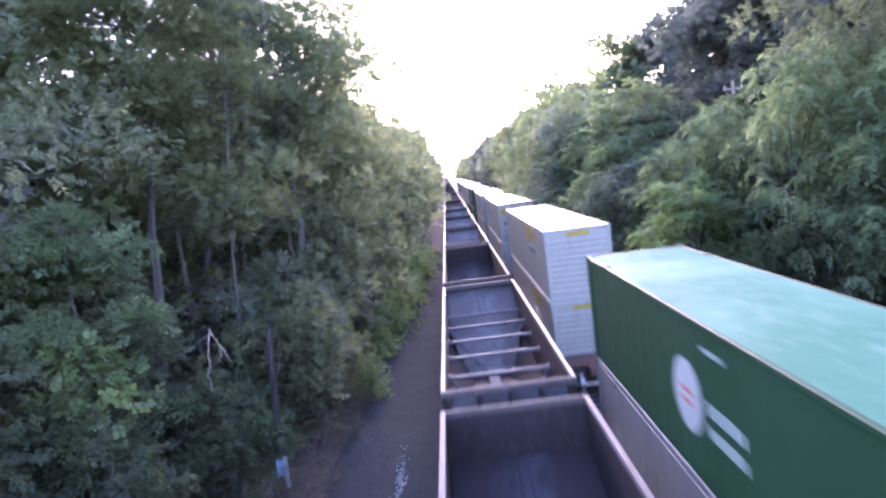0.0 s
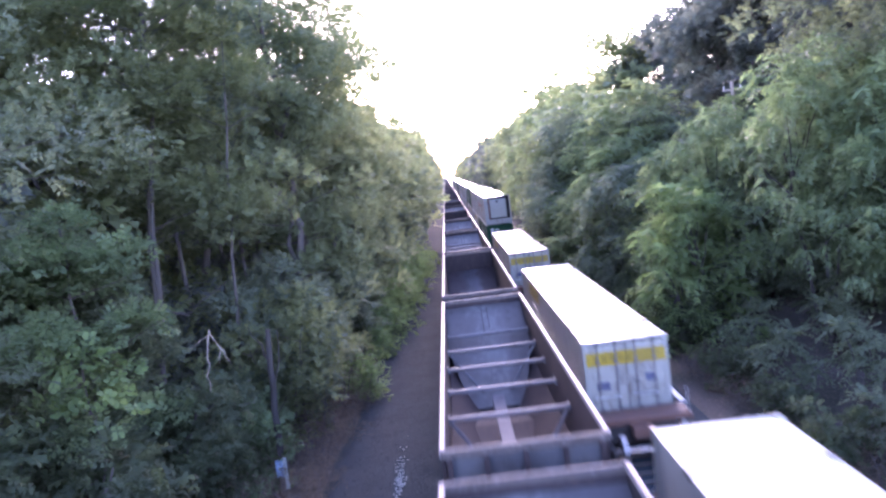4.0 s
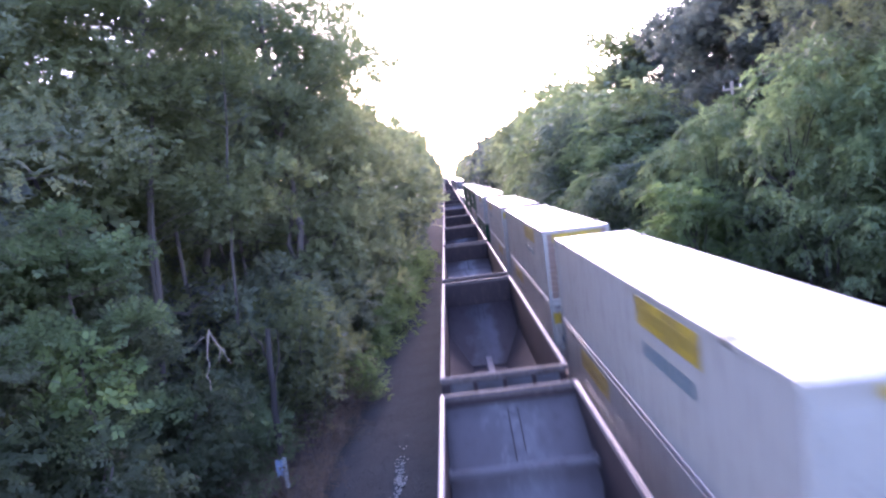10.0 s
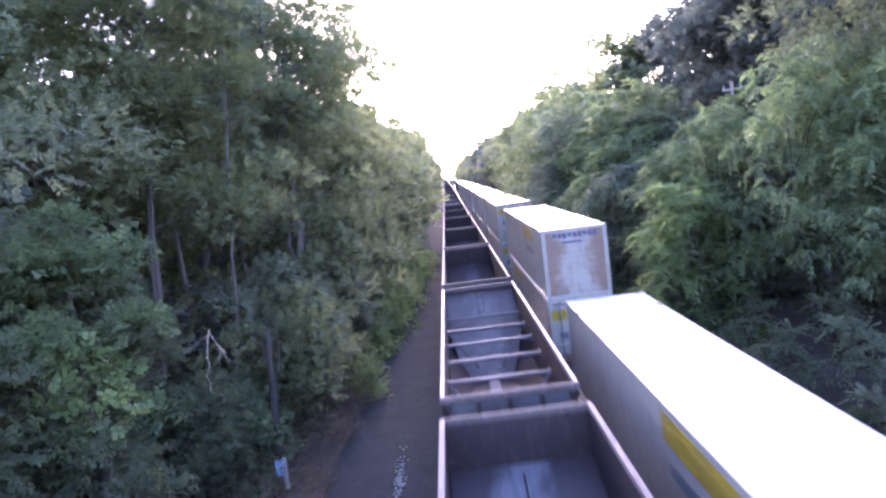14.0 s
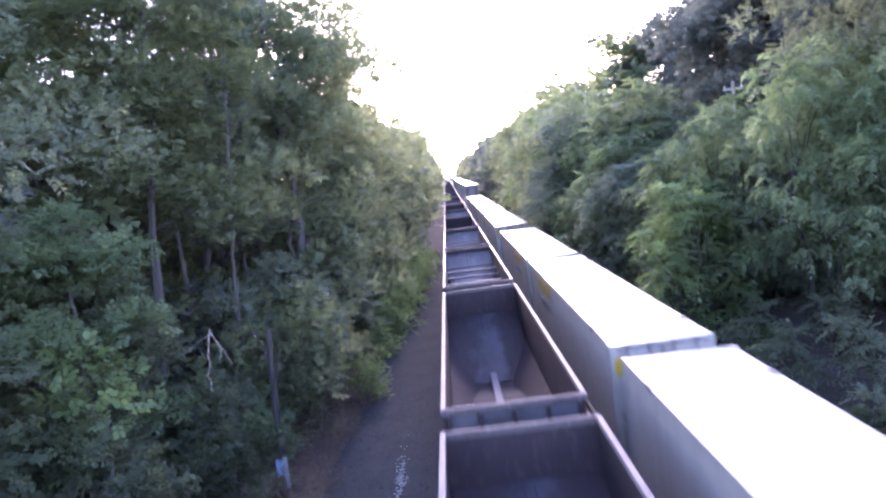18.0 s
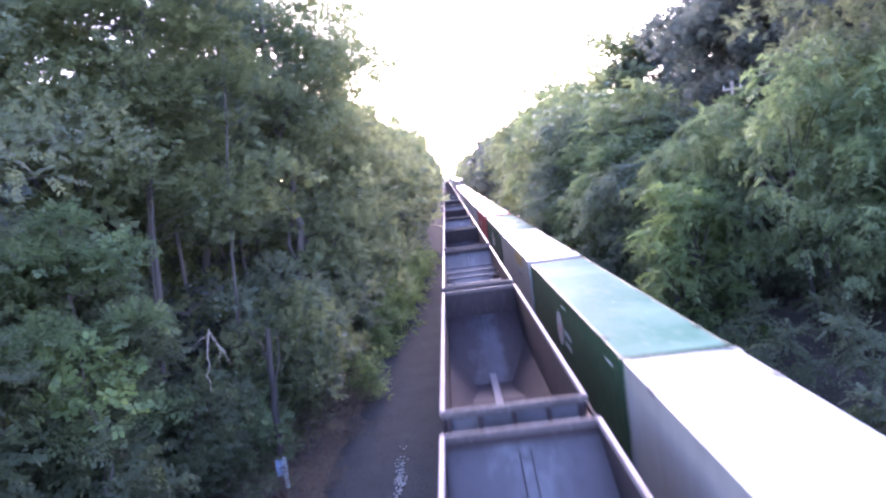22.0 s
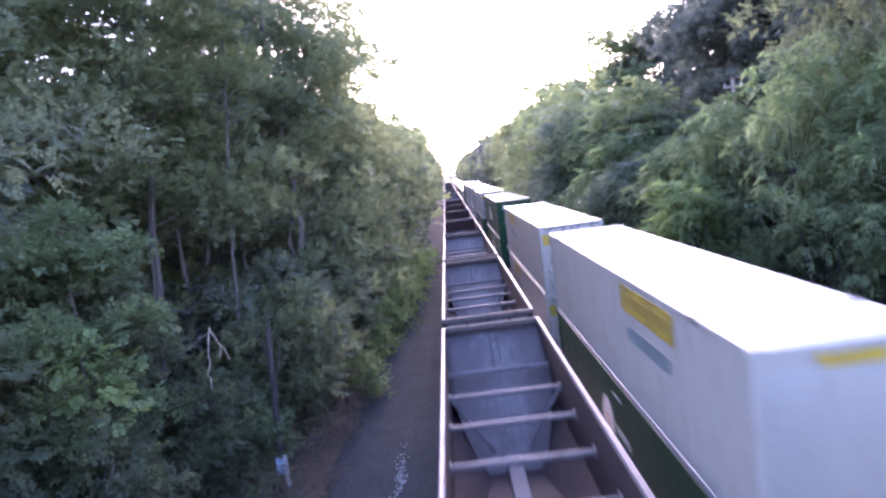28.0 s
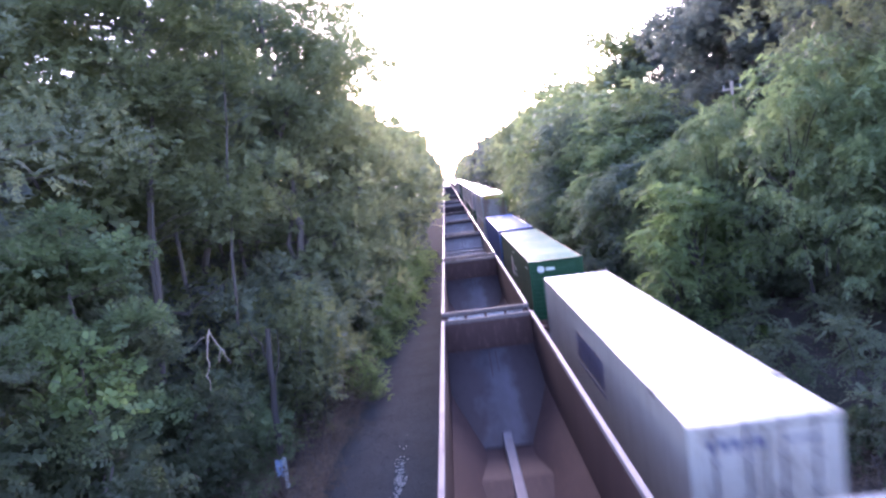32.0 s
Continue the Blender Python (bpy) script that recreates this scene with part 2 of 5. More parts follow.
def plate_bm(points, thick):
    """A flat plate through the given corners, thickened downwards along its normal."""
    bm = bmesh.new()
    f = bm.faces.new([bm.verts.new(p) for p in points])
    bm.normal_update()
    if f.normal.z < 0:
        f.normal_flip()
    n = f.normal.copy()
    r = bmesh.ops.extrude_face_region(bm, geom=[f])
    bmesh.ops.translate(bm, vec=-n * thick, verts=[v for v in r["geom"] if isinstance(v, bmesh.types.BMVert)])
    bmesh.ops.recalc_face_normals(bm, faces=bm.faces[:])
    return bm


def ribbed_bm(xs, a0, a1, lo, hi, ribs, depth, half, face, flat=False):
    """One pressed sheet with ribs raised by depth. It runs from a0 to a1 and from lo to hi; face is its outer plane on +x
    (ribs upright) or, flat, on +y (ribs level)."""
    line = [(a0, 0.0)]
    for r in ribs:
        line += [(r - half * 1.4, 0.0), (r - half, depth), (r + half, depth), (r + half * 1.4, 0.0)]
    line.append((a1, 0.0))
    bm = bmesh.new()
    rows = []
    for a, d in line:
        if flat:
            rows.append([bm.verts.new((lo, face + d, a)), bm.verts.new((hi, face + d, a)), bm.verts.new((hi, face - xs, a)), bm.verts.new((lo, face - xs, a))])
        else:
            rows.append([bm.verts.new((face + d, a, lo)), bm.verts.new((face + d, a, hi)), bm.verts.new((face - xs, a, hi)), bm.verts.new((face - xs, a, lo))])
    for p, q in zip(rows, rows[1:]):
        for i in range(4):
            bm.faces.new((p[i], p[(i + 1) % 4], q[(i + 1) % 4], q[i]))
    bm.faces.new(rows[0])
    bm.faces.new(rows[-1][::-1])
    bmesh.ops.recalc_face_normals(bm, faces=bm.faces[:])
    return bm


def part(name, bm, mat, parent=None, label="", smooth=False):
    me = bpy.data.meshes.new(name)
    bm.to_mesh(me)
    bm.free()
    me.materials.append(mat)
    if smooth:
        me.shade_smooth()
    ob = new(name, me)
    if parent:
        ob.parent = parent
    if label:
        ob["label"] = label
    if name.endswith("_lettering"):
        ob["kind"] = "stuff"
    return ob


def again(ob, parent=None):
    """Another object on the same mesh."""
    o = ob.copy()
    scene.collection.objects.link(o)
    if parent:
        o.parent = parent
    return o


def raw_mesh(name, verts, faces, mat, smooth=False):
    me = bpy.data.meshes.new(name)
    me.from_pydata(verts, [], faces)
    me.materials.append(mat)
    if smooth:
        me.shade_smooth()
    return me


# ---- ground, track beds, rails ----
def ground_height(x, y):
    z = -0.55
    if x > 7.5:
        z += 3.4 * (1 - math.exp(-((x - 7.5) / 9.0) ** 2))
    if x < -7:
        z += 0.9 * (1 - math.exp(-((-7 - x) / 9.0) ** 2))
    return z + 0.10 * noise.noise((x * 0.35, y * 0.2, 3.1)) + (0.4 * noise.noise((x * 0.07, y * 0.05, 8.0)) if abs(x) > 9 else 0)


def build_ground():
    xs = [-1500, -500, -200, -90, -50, -32] + [-24 + 1.5 * i for i in range(12)] + [-6 + 0.75 * i for i in range(21)] + [10.5 + 1.5 * i for i in range(12)] + [34, 50, 90, 200, 500, 1500]
    ys = [-1500, -900, -500, -250, -120, -60] + [-30 + 3 * i for i in range(60)] + [160, 190, 230, 280, 350, 450, 700, 1100, 1800, 3000]
    verts = [(x, y, ground_height(x, y)) for y in ys for x in xs]
    w = len(xs)
    faces = [(j * w + i, j * w + i + 1, (j + 1) * w + i + 1, (j + 1) * w + i) for j in range(len(ys) - 1) for i in range(w - 1)]
    tagged(new("ground", raw_mesh("ground", verts, faces, EARTH, True)), "brown leaf-littered earth of a railway cutting", "ground", kind="structure")
    # one ballast bed under both tracks, with sloping shoulders
    prof = [(-6.5, -0.75), (-5.4, -0.46), (-2.6, -0.36), (-1.9, -0.2), (1.95, -0.2), (2.1, -0.22), (5.9, -0.2), (7.0, -0.5), (7.6, -0.85)]
    ys = [-1000, -300, -60] + [-20 + 1.2 * i for i in range(90)] + [100, 130, 180, 260, 400, 700, 1400]
    verts = []
    for y in ys:
        for i, (x, z) in enumerate(prof):
            edge = 0.45 * noise.noise((y * 0.21, i * 3.7, 0)) if i in (0, 1) else 0
            verts.append((x + edge, y, z + 0.03 * noise.noise((x, y * 0.6, 5))))
    w = len(prof)
    faces = [(j * w + i, j * w + i + 1, (j + 1) * w + i + 1, (j + 1) * w + i) for j in range(len(ys) - 1) for i in range(w - 1)]
    tagged(new("track_bed", raw_mesh("track_bed", verts, faces, BALLAST, True)), "grey crushed-stone ballast bed under two tracks", "ballast", kind="structure")
    for cx in (0.0, TRACK):
        for s in (-1, 1):
            x = cx + s * 0.755
            r = part("rail", box_bm([(x - 0.036, x + 0.036, -1000, 1400, -0.05, 0), (x - 0.01, x + 0.01, -1000, 1400, -0.15, -0.05), (x - 0.07, x + 0.07, -1000, 1400, -0.17, -0.15)]), RAILSTEEL)
            tagged(r, "worn steel running rail on timber ties", "rail", "running rails", "structure")
        ties = part("track_ties", box_bm([(cx - 1.3, cx + 1.3, -30 + 0.55 * i, -29.77 + 0.55 * i, -0.34, -0.17) for i in range(240)]), TIE)
        tagged(ties, "dark creosoted timber ties set in ballast", "ties", kind="stuff")


def scatter_stones(name, mat, count, where, size, label, category="stones", flat=1.0):
    """Loose stones, each a small uneven lump."""
    base = [(1, 0, 0), (-1, 0, 0), (0, 1, 0), (0, -1, 0), (0, 0, 1), (0, 0, -1)]
    tri = [(0, 2, 4), (2, 1, 4), (1, 3, 4), (3, 0, 4), (2, 0, 5), (1, 2, 5), (3, 1, 5), (0, 3, 5)]
    rng = random.Random(name)
    verts, faces = [], []
    for _ in range(count):
        x, y, z = where(rng)
        s = size * rng.uniform(0.5, 1.3)
        a = rng.uniform(0, 6.28)
        k = len(verts)
        for bx, by, bz in base:
            px, py = bx * s * rng.uniform(0.6, 1.2), by * s * rng.uniform(0.5, 1.1)
            verts.append((x + px * math.cos(a) - py * math.sin(a), y + px * math.sin(a) + py * math.cos(a), z + bz * s * rng.uniform(0.4, 0.8) * flat))
        faces += [tuple(k + i for i in f) for f in tri]
    return tagged(new(name, raw_mesh(name, verts, faces, mat)), label, category, kind="stuff")


TRACK = 3.916
build_ground()


def on_shoulder(rng):
    y = 8 + 42 * rng.random() ** 1.6
    x = rng.uniform(-6.0, -1.35)
    z = -0.46 + (x + 5.4) * 0.0357 if x < -2.6 else -0.36 + (x + 2.6) * 0.228
    return x, y, z + rng.uniform(0.0, 0.03)


scatter_stones("ballast_stones", STONE, 15000, on_shoulder, 0.036, "loose grey ballast stones on the track shoulder", flat=0.45)


def on_verge(rng):
    if rng.random() < 0.45:
        x, y = -5.4 - 2.6 * rng.random(), 14 + 26 * rng.random() ** 1.4
    else:
        x, y = 8.0 + 7 * rng.random(), 13 + 20 * rng.random()
    return x, y, ground_height(x, y) + 0.01


def spill(rng):
    y = rng.gauss(19.5, 1.0)
    return -3.43 + 0.05 * math.sin(y * 2) + rng.gauss(0, 0.09), y, -0.36


scatter_stones("leaf_litter", LITTER, 6500, on_verge, 0.05, "brown fallen leaves and twigs on bare earth", "leaf litter", 0.3)
scatter_stones("pale_stone_spill", PALE_STONE, 150, spill, 0.045, "narrow streak of pale spilled stones on dark ballast")


# ---- hopper cars of the nearer train ----
CAR_PITCH, CAR_HALF, RIM_TOP = 16.11, 7.4, 3.664


def thing(name, m, label, category, group=""):
    ob = new(name)
    ob.empty_display_size = 0.3
    ob.matrix_basis = m
    return tagged(ob, label, category, group)


def add_trucks(car, at, sill=0.75):
    """A two-axle truck under each end: side frames, bolster, and two wheelsets."""
    t = part("truck", box_bm([(-1.1, -0.95, -1.25, 1.25, 0.38, 0.62), (0.95, 1.1, -1.25, 1.25, 0.38, 0.62), (-1.1, 1.1, -0.2, 0.2, 0.4, sill), (-1.12, -0.93, -0.4, 0.4, 0.2, 0.5), (0.93, 1.12, -0.4, 0.4, 0.2, 0.5)], 0.02), DARK_STEEL, car)
    bm = rod_bm((-0.9, 0, 0.46), (0.9, 0, 0.46), 0.08)
    for s in (-1, 1):
        add_bm(bm, rod_bm((s * 0.69, 0, 0.46), (s * 0.8, 0, 0.46), 0.455, sides=10))
        add_bm(bm, rod_bm((s * 0.66, 0, 0.46), (s * 0.69, 0, 0.46), 0.485, sides=10))
    w = part("wheelset", bm, RAILSTEEL, t)
    w.location.y = -0.89
    again(w, t).location.y = 0.89
    t.location.y = -at
    t2 = again(t, car)
    t2.location.y = at
    for y in (-0.89, 0.89):
        again(w, t2).location.y = y


def mirror_y(ob, car):
    o = again(ob, car)
    o.rotation_euler.z = math.pi
    return o


def make_hopper(kind, m):
    """kind: braced (six cross bars), plain, patched (scoured pale floor, diagonal struts), twin (two cross bars); 'brown' in it for brown walls."""
    wall = CAR_BROWN if "brown" in kind else CAR_DARK
    braced = "braced" in kind
    slope = SLOPE if braced or "twin" in kind else SLOPE_PALE if "patched" in kind else SLOPE_DARK
    label = {"braced": "empty dark steel coal hopper car with six pale cross braces", "twin": "empty dark steel coal hopper car with two cross braces",
             "patched": "empty dark coal hopper car with scoured pale slope sheets", "plain": "empty dark steel coal hopper car without cross braces"}[kind.replace("brown", "").strip()]
    if "brown" in kind:
        label = label.replace("dark", "rust-brown")
    car = thing("hopper_car", m, label, "hopper car", "hopper cars of the empty coal train")
    H, W, Z = CAR_HALF, 1.6, RIM_TOP
    for s in (1, -1):
        if s == 1:
            side = part("side_wall", ribbed_bm(0.04, -H, H, 0.85, Z - 0.1, (-6.6, -5.0, -3.3, -1.65, 0, 1.65, 3.3, 5.0, 6.6), 0.07, 0.06, W - 0.02), wall, car)
            rim = part("top_rail", box_bm([(W - 0.085, W + 0.03, -H, H, Z - 0.13, Z)], 0.012), RIM, car)
            if braced:
                seam = part("rail_seam", box_bm([(W - 0.04, W - 0.015, -H + 0.1, H - 0.1, Z - 0.01, Z + 0.005)]), DARK_STEEL, car)
        else:
            mirror_y(side, car)
            mirror_y(rim, car)
            if braced:
                mirror_y(seam, car)
    end = part("end_wall", box_bm([(-W + 0.06, W - 0.06, -H + 0.03, -H + 0.08, 1.3, Z - 0.1)]), wall, car)
    part("end_panel", box_bm([(-W + 0.1, W - 0.1, -H + 0.018, -H + 0.03, 1.4, Z - 0.2)]), END_PALE if kind == "plain brown" else END_GREY, car, "faded pale end panel" if kind == "plain brown" else "grey end panel")
    chord = part("end_rail", box_bm([(-W, W, -H - 0.03, -H + 0.085, Z - 0.16, Z - 0.004)], 0.014), END_RAIL, car)
    for o in (end, chord):
        mirror_y(o, car)
    post = part("end_post", box_bm([(-0.05, 0.05, -H - 0.1, -H + 0.03, 1.0, Z - 0.16)], 0.01), wall, car)
    first = True
    for x in (-1.45, -0.75, 0.0, 0.75, 1.45):
        o = post if first else again(post, car)
        first = False
        o.location.x = x
        q = mirror_y(post, car)
        q.location.x = x
    # interior: two tapered slope sheets, chute sides, floor pan and centre sill
    top = Z - 0.3 if braced or "twin" in kind else 2.5
    run = 5.4 if braced or "twin" in kind else 5.0
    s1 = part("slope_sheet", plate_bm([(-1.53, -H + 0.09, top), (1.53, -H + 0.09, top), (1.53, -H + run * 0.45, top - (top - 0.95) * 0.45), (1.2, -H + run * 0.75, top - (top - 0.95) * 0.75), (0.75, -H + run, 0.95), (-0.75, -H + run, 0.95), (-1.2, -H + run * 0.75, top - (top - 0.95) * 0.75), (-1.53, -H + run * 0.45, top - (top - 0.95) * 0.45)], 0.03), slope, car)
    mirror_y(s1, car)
    chute = part("chute_side", plate_bm([(1.53, -H + 0.1, top - 0.02), (1.53, H - 0.1, top - 0.02), (1.53, H - 0.1, 1.75), (0.66, 2.2, 0.93), (0.66, -2.2, 0.93), (1.53, -H + 0.1, 1.75)][2:], 0.03), wall, car)
    mirror_y(chute, car)
    part("floor_pan", box_bm([(-1.5, 1.5, -3.2, 3.2, 0.86, 0.9)]), wall, car)
    half = 0.07 if "patched" in kind else 0.2 if braced or "twin" in kind else 0.13
    part("centre_sill", box_bm([(-half, half, -2.9, 2.9, 0.9, 1.18), (-0.16, 0.16, -H - 0.5, H + 0.5, 0.72, 0.86)], 0.02), BAR, car, "pale worn centre sill")
    peak = 1.75 if "patched" in kind else 1.16
    ridge = part("cross_ridge", plate_bm([(-1.2, -1.7, 0.92), (1.2, -1.7, 0.92), (1.42, 0, peak), (-1.42, 0, peak)], 0.03), slope if "patched" in kind else wall, car)
    mirror_y(ridge, car)
    if "patched" in kind:
        strip = part("ridge_strip", plate_bm([(-0.05, -1.7, 0.926), (0.05, -1.7, 0.926), (0.05, 0, 1.757), (-0.05, 0, 1.757)], 0.005), BAR, car, "pale worn strip")
    # welded joint and crease of the slope sheet
    fall = (0.95 - top) / (run - 0.09)
    seams = [((-0.025, 0.025), (0.35, 1.5)), ((-1.4, 1.4), (1.5, 1.55))] if "patched" in kind else [((-0.11, -0.08), (0.3, 1.7)), ((0.12, 0.145), (0.3, 1.5))]
    for (xa, xb), (ya, yb) in seams:
        za, zb = top + fall * (ya - 0.09) + 0.006, top + fall * (yb - 0.09) + 0.006
        part("weld_seam", plate_bm([(xa, H - ya, za), (xb, H - ya, za), (xb, H - yb, zb), (xa, H - yb, zb)], 0.004), wall, car)
    ys = (-5.3, -3.2, -1.1, 1.05, 3.2, 5.3) if braced else (-2.2, 1.7) if "twin" in kind else ()
    bar = None
    for y in ys:
        if bar is None:
            bar = part("cross_bar", add_bm(box_bm([(-1.54, 1.54, -0.085, 0.085, -0.055, 0.055)], 0.035), box_bm([(-1.56, -1.49, -0.12, 0.12, -0.1, 0.1), (1.49, 1.56, -0.12, 0.12, -0.1, 0.1)], 0.01)), BAR, car)
            o = bar
        else:
            o = again(bar, car)
        o.location = (0, y, 2.66)
    if braced or "twin" in kind or "patched" in kind:
        for y in ((-3.2, 3.2) if braced else (0.9,) if "twin" in kind else (2.6, -2.6)):
            for s in (-1, 1):
                part("diagonal_brace", rod_bm((s * 1.5, y, 2.62 if "patched" not in kind else 2.0), (s * 0.3, y - 0.6, 1.05), 0.05, sides=6), BAR if "patched" not in kind else DARK_STEEL, car)
    c = part("coupler", box_bm([(-0.12, 0.12, -H - 0.68, -H - 0.2, 0.72, 0.98), (-0.2, 0.2, -H - 0.72, -H - 0.5, 0.68, 1.02)], 0.03), DARK_STEEL, car)
    mirror_y(c, car)
    p = part("end_platform", box_bm([(-1.3, 1.3, -H - 0.12, -H + 0.7, 1.02, 1.07), (-1.35, -1.27, -H - 0.12, -H - 0.06, 0.5, 1.9), (1.27, 1.35, -H - 0.12, -H - 0.06, 0.5, 1.9)]), DARK_STEEL, car)
    mirror_y(p, car)
    add_trucks(car, 5.6)
    return car


# braced b, plain p, patched c, twin t, brown plain n, brown patched m; from the car already past to the far end
ORDER = "pbp" + "bpbbbbpbbptpbpccccbpppppbbpbpbpbpbpbbbmnnnbbbpbbpbpbpbpb"
KINDS = {"b": "braced", "p": "plain", "c": "patched", "t": "twin", "n": "plain brown", "m": "patched brown"}
HOPPERS, BLUEPRINT = [], {}


def hopper_way(t):
    return 21.084 * t - 0.02582 * t * t + 0.0000974 * t ** 3


for i, c in enumerate(ORDER):
    y0 = 15.44 + CAR_PITCH * (i - 3) + CAR_HALF
    m = pose(0, y0, 0)
    if c in BLUEPRINT:
        car = copy_thing(BLUEPRINT[c], m)
    else:
        car = BLUEPRINT[c] = make_hopper(KINDS[c], m)
    HOPPERS.append((car, y0))


# ---- containers and their cars on the farther track ----
CL, CW, CH = 16.15, 2.59, 2.9


def letters(rng, y0, y1, z0, z1, count, x, thick=0.006, gap=0.25):
    """Unreadable lettering as a row of plain bars on a side wall."""
    step = (y1 - y0) / count
    return [(x, x + thick, y0 + i * step, y0 + (i + 1 - gap) * step, z0, z1 - (z1 - z0) * rng.choice((0, 0, 0.12))) for i in range(count)]


def make_container(kind, m, label):
    """A 53-foot box. Its nose is at +y, its doors at -y; kind names paint and livery."""
    rng = random.Random(kind)
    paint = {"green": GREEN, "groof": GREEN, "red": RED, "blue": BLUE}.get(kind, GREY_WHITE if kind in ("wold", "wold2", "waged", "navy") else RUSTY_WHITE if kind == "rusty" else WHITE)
    # roofs take a paler copy of the wall colour
    roof_paint = GREEN_ROOF if kind[0] == "g" else BLUE_ROOF if kind == "blue" else SKYLIT_WHITE if paint == WHITE else paint
    group = "stacked containers of the intermodal train"
    box = thing("shipping_container" if kind != "reefer" else "refrigerated_container", m, label, "container", group)
    h, w = CL / 2, CW / 2
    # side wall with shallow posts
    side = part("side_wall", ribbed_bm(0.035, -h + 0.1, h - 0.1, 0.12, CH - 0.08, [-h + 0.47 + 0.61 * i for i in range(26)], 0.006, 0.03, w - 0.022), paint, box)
    top = part("top_rail", box_bm([(w - 0.09, w - 0.002, -h + 0.08, h - 0.08, CH - 0.11, CH - 0.015)], 0.012), paint, box)
    low = part("bottom_rail", box_bm([(w - 0.1, w, -h + 0.08, h - 0.08, 0.0, 0.15)], 0.014), paint if kind in ("red", "blue") else GALV, box)
    for o in (side, top, low):
        mirror_y(o, box)
    # roof, slightly crowned, with low cross ribs
    bm = bmesh.new()
    nx, ny = 4, 40
    grid = [[bm.verts.new((-w + 0.05 + (CW - 0.1) * i / nx, -h + 0.05 + (CL - 0.1) * j / ny, CH - 0.028 + 0.018 * (1 - (2 * i / nx - 1) ** 2) + (0.006 if j % 2 else 0))) for i in range(nx + 1)] for j in range(ny + 1)]
    for j in range(ny):
        for i in range(nx):
            bm.faces.new((grid[j][i], grid[j][i + 1], grid[j + 1][i + 1], grid[j + 1][i]))
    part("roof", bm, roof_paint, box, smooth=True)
    part("floor", box_bm([(-w + 0.1, w - 0.1, -h + 0.06, h - 0.06, 0.05, 0.16)]), DARK_STEEL, box)
    post = part("corner_post", box_bm([(w - 0.14, w + 0.002, -h, -h + 0.16, 0, CH), (w - 0.18, w + 0.004, -h - 0.002, -h + 0.18, CH - 0.12, CH + 0.004), (w - 0.18, w + 0.004, -h - 0.002, -h + 0.18, -0.004, 0.12)], 0.008), paint, box)
    again(post, box).location.x = -CW + 0.14
    mirror_y(post, box)
    mirror_y(post, box).location.x = CW - 0.14
    # lifting castings at the forty-foot marks
    cast = part("lifting_casting", box_bm([(w - 0.17, w + 0.005, 6.0, 6.2, CH - 0.13, CH + 0.012)], 0.01), DARK_STEEL if kind[0] in "wn" else paint, box)
    again(cast, box).location.y = -12.2
    mirror_y(cast, box)
    mirror_y(cast, box).location.y = 12.2
    # nose end
    if kind == "reefer":
        part("nose_frame", box_bm([(-w + 0.13, -w + 0.4, h - 0.09, h + 0.01, 0.14, CH - 0.03), (-w + 0.36, -w + 0.46, h - 0.09, h + 0.03, 0.75, 1.6), (-w + 0.13, w - 0.36, h - 0.09, h + 0.01, CH - 0.32, CH - 0.06), (-w + 0.13, w - 0.36, h - 0.12, h - 0.06, 0.1, CH - 0.1), (-w + 0.3, w - 0.36, h - 0.09, h + 0.02, 0.62, 0.74)], 0.01), BLACK, box, "black frame round the cooling unit")
        part("cooling_unit", box_bm([(-0.85, 0.72, h - 0.05, h + 0.16, 0.75, CH - 0.34), (-0.85, 0.72, h + 0.16, h + 0.175, 1.75, 1.8)], 0.05), GREY_WHITE, box, "off-white cooling unit housing")
        part("unit_vent", rod_bm((0.02, h + 0.16, 2.36), (0.02, h + 0.19, 2.36), 0.13, sides=16), DARK_STEEL, box)
        part("unit_sill", box_bm([(-w + 0.13, w - 0.13, h - 0.06, h + 0.03, 0.12, 0.62)], 0.02), RUSTY_WHITE, box, "rust-streaked lower sill")
        part("rusty_strip", box_bm([(w - 0.53, w - 0.38, h - 0.06, h + 0.03, 0.62, CH - 0.3)], 0.01), RUST, box, "rusty brown strip")
        part("side_post", box_bm([(w - 0.36, w - 0.14, h - 0.06, h + 0.02, 0.14, CH - 0.05)], 0.01), WHITE, box)
    else:
        part("nose_wall", ribbed_bm(0.05, 0.12, CH - 0.1, -w + 0.14, w - 0.14, [0.4 + 0.22 * i for i in range(10)], 0.04, 0.055, h - 0.06, True), RUSTY_NOSE if kind in ("wold", "wold2", "waged", "rusty") else paint, box)
        part("nose_beam", box_bm([(-w + 0.14, w - 0.14, h - 0.09, h - 0.004, CH - 0.14, CH - 0.01)], 0.012), paint, box)
        part("nose_sill", box_bm([(-w + 0.14, w - 0.14, h - 0.09, h - 0.004, 0, 0.2)], 0.012), paint, box)
    # doors
    door_mat = RUSTY_WHITE if kind == "navy" else DOOR_WHITE if paint in (WHITE, GREY_WHITE, RUSTY_WHITE) else paint
    for s in (-1, 1):
        x0, x1 = (0.012, w - 0.15) if s > 0 else (-w + 0.15, -0.012)
        bm = ribbed_bm(0.04, 0.14, CH - 0.12, x0, x1, [0.4 + 0.52 * k for k in range(5)], 0.014, 0.2, h - 0.02, True)
        bmesh.ops.scale(bm, vec=(1, -1, 1), verts=bm.verts[:])
        bmesh.ops.recalc_face_normals(bm, faces=bm.faces[:])
        d = part("door", bm, door_mat, box)
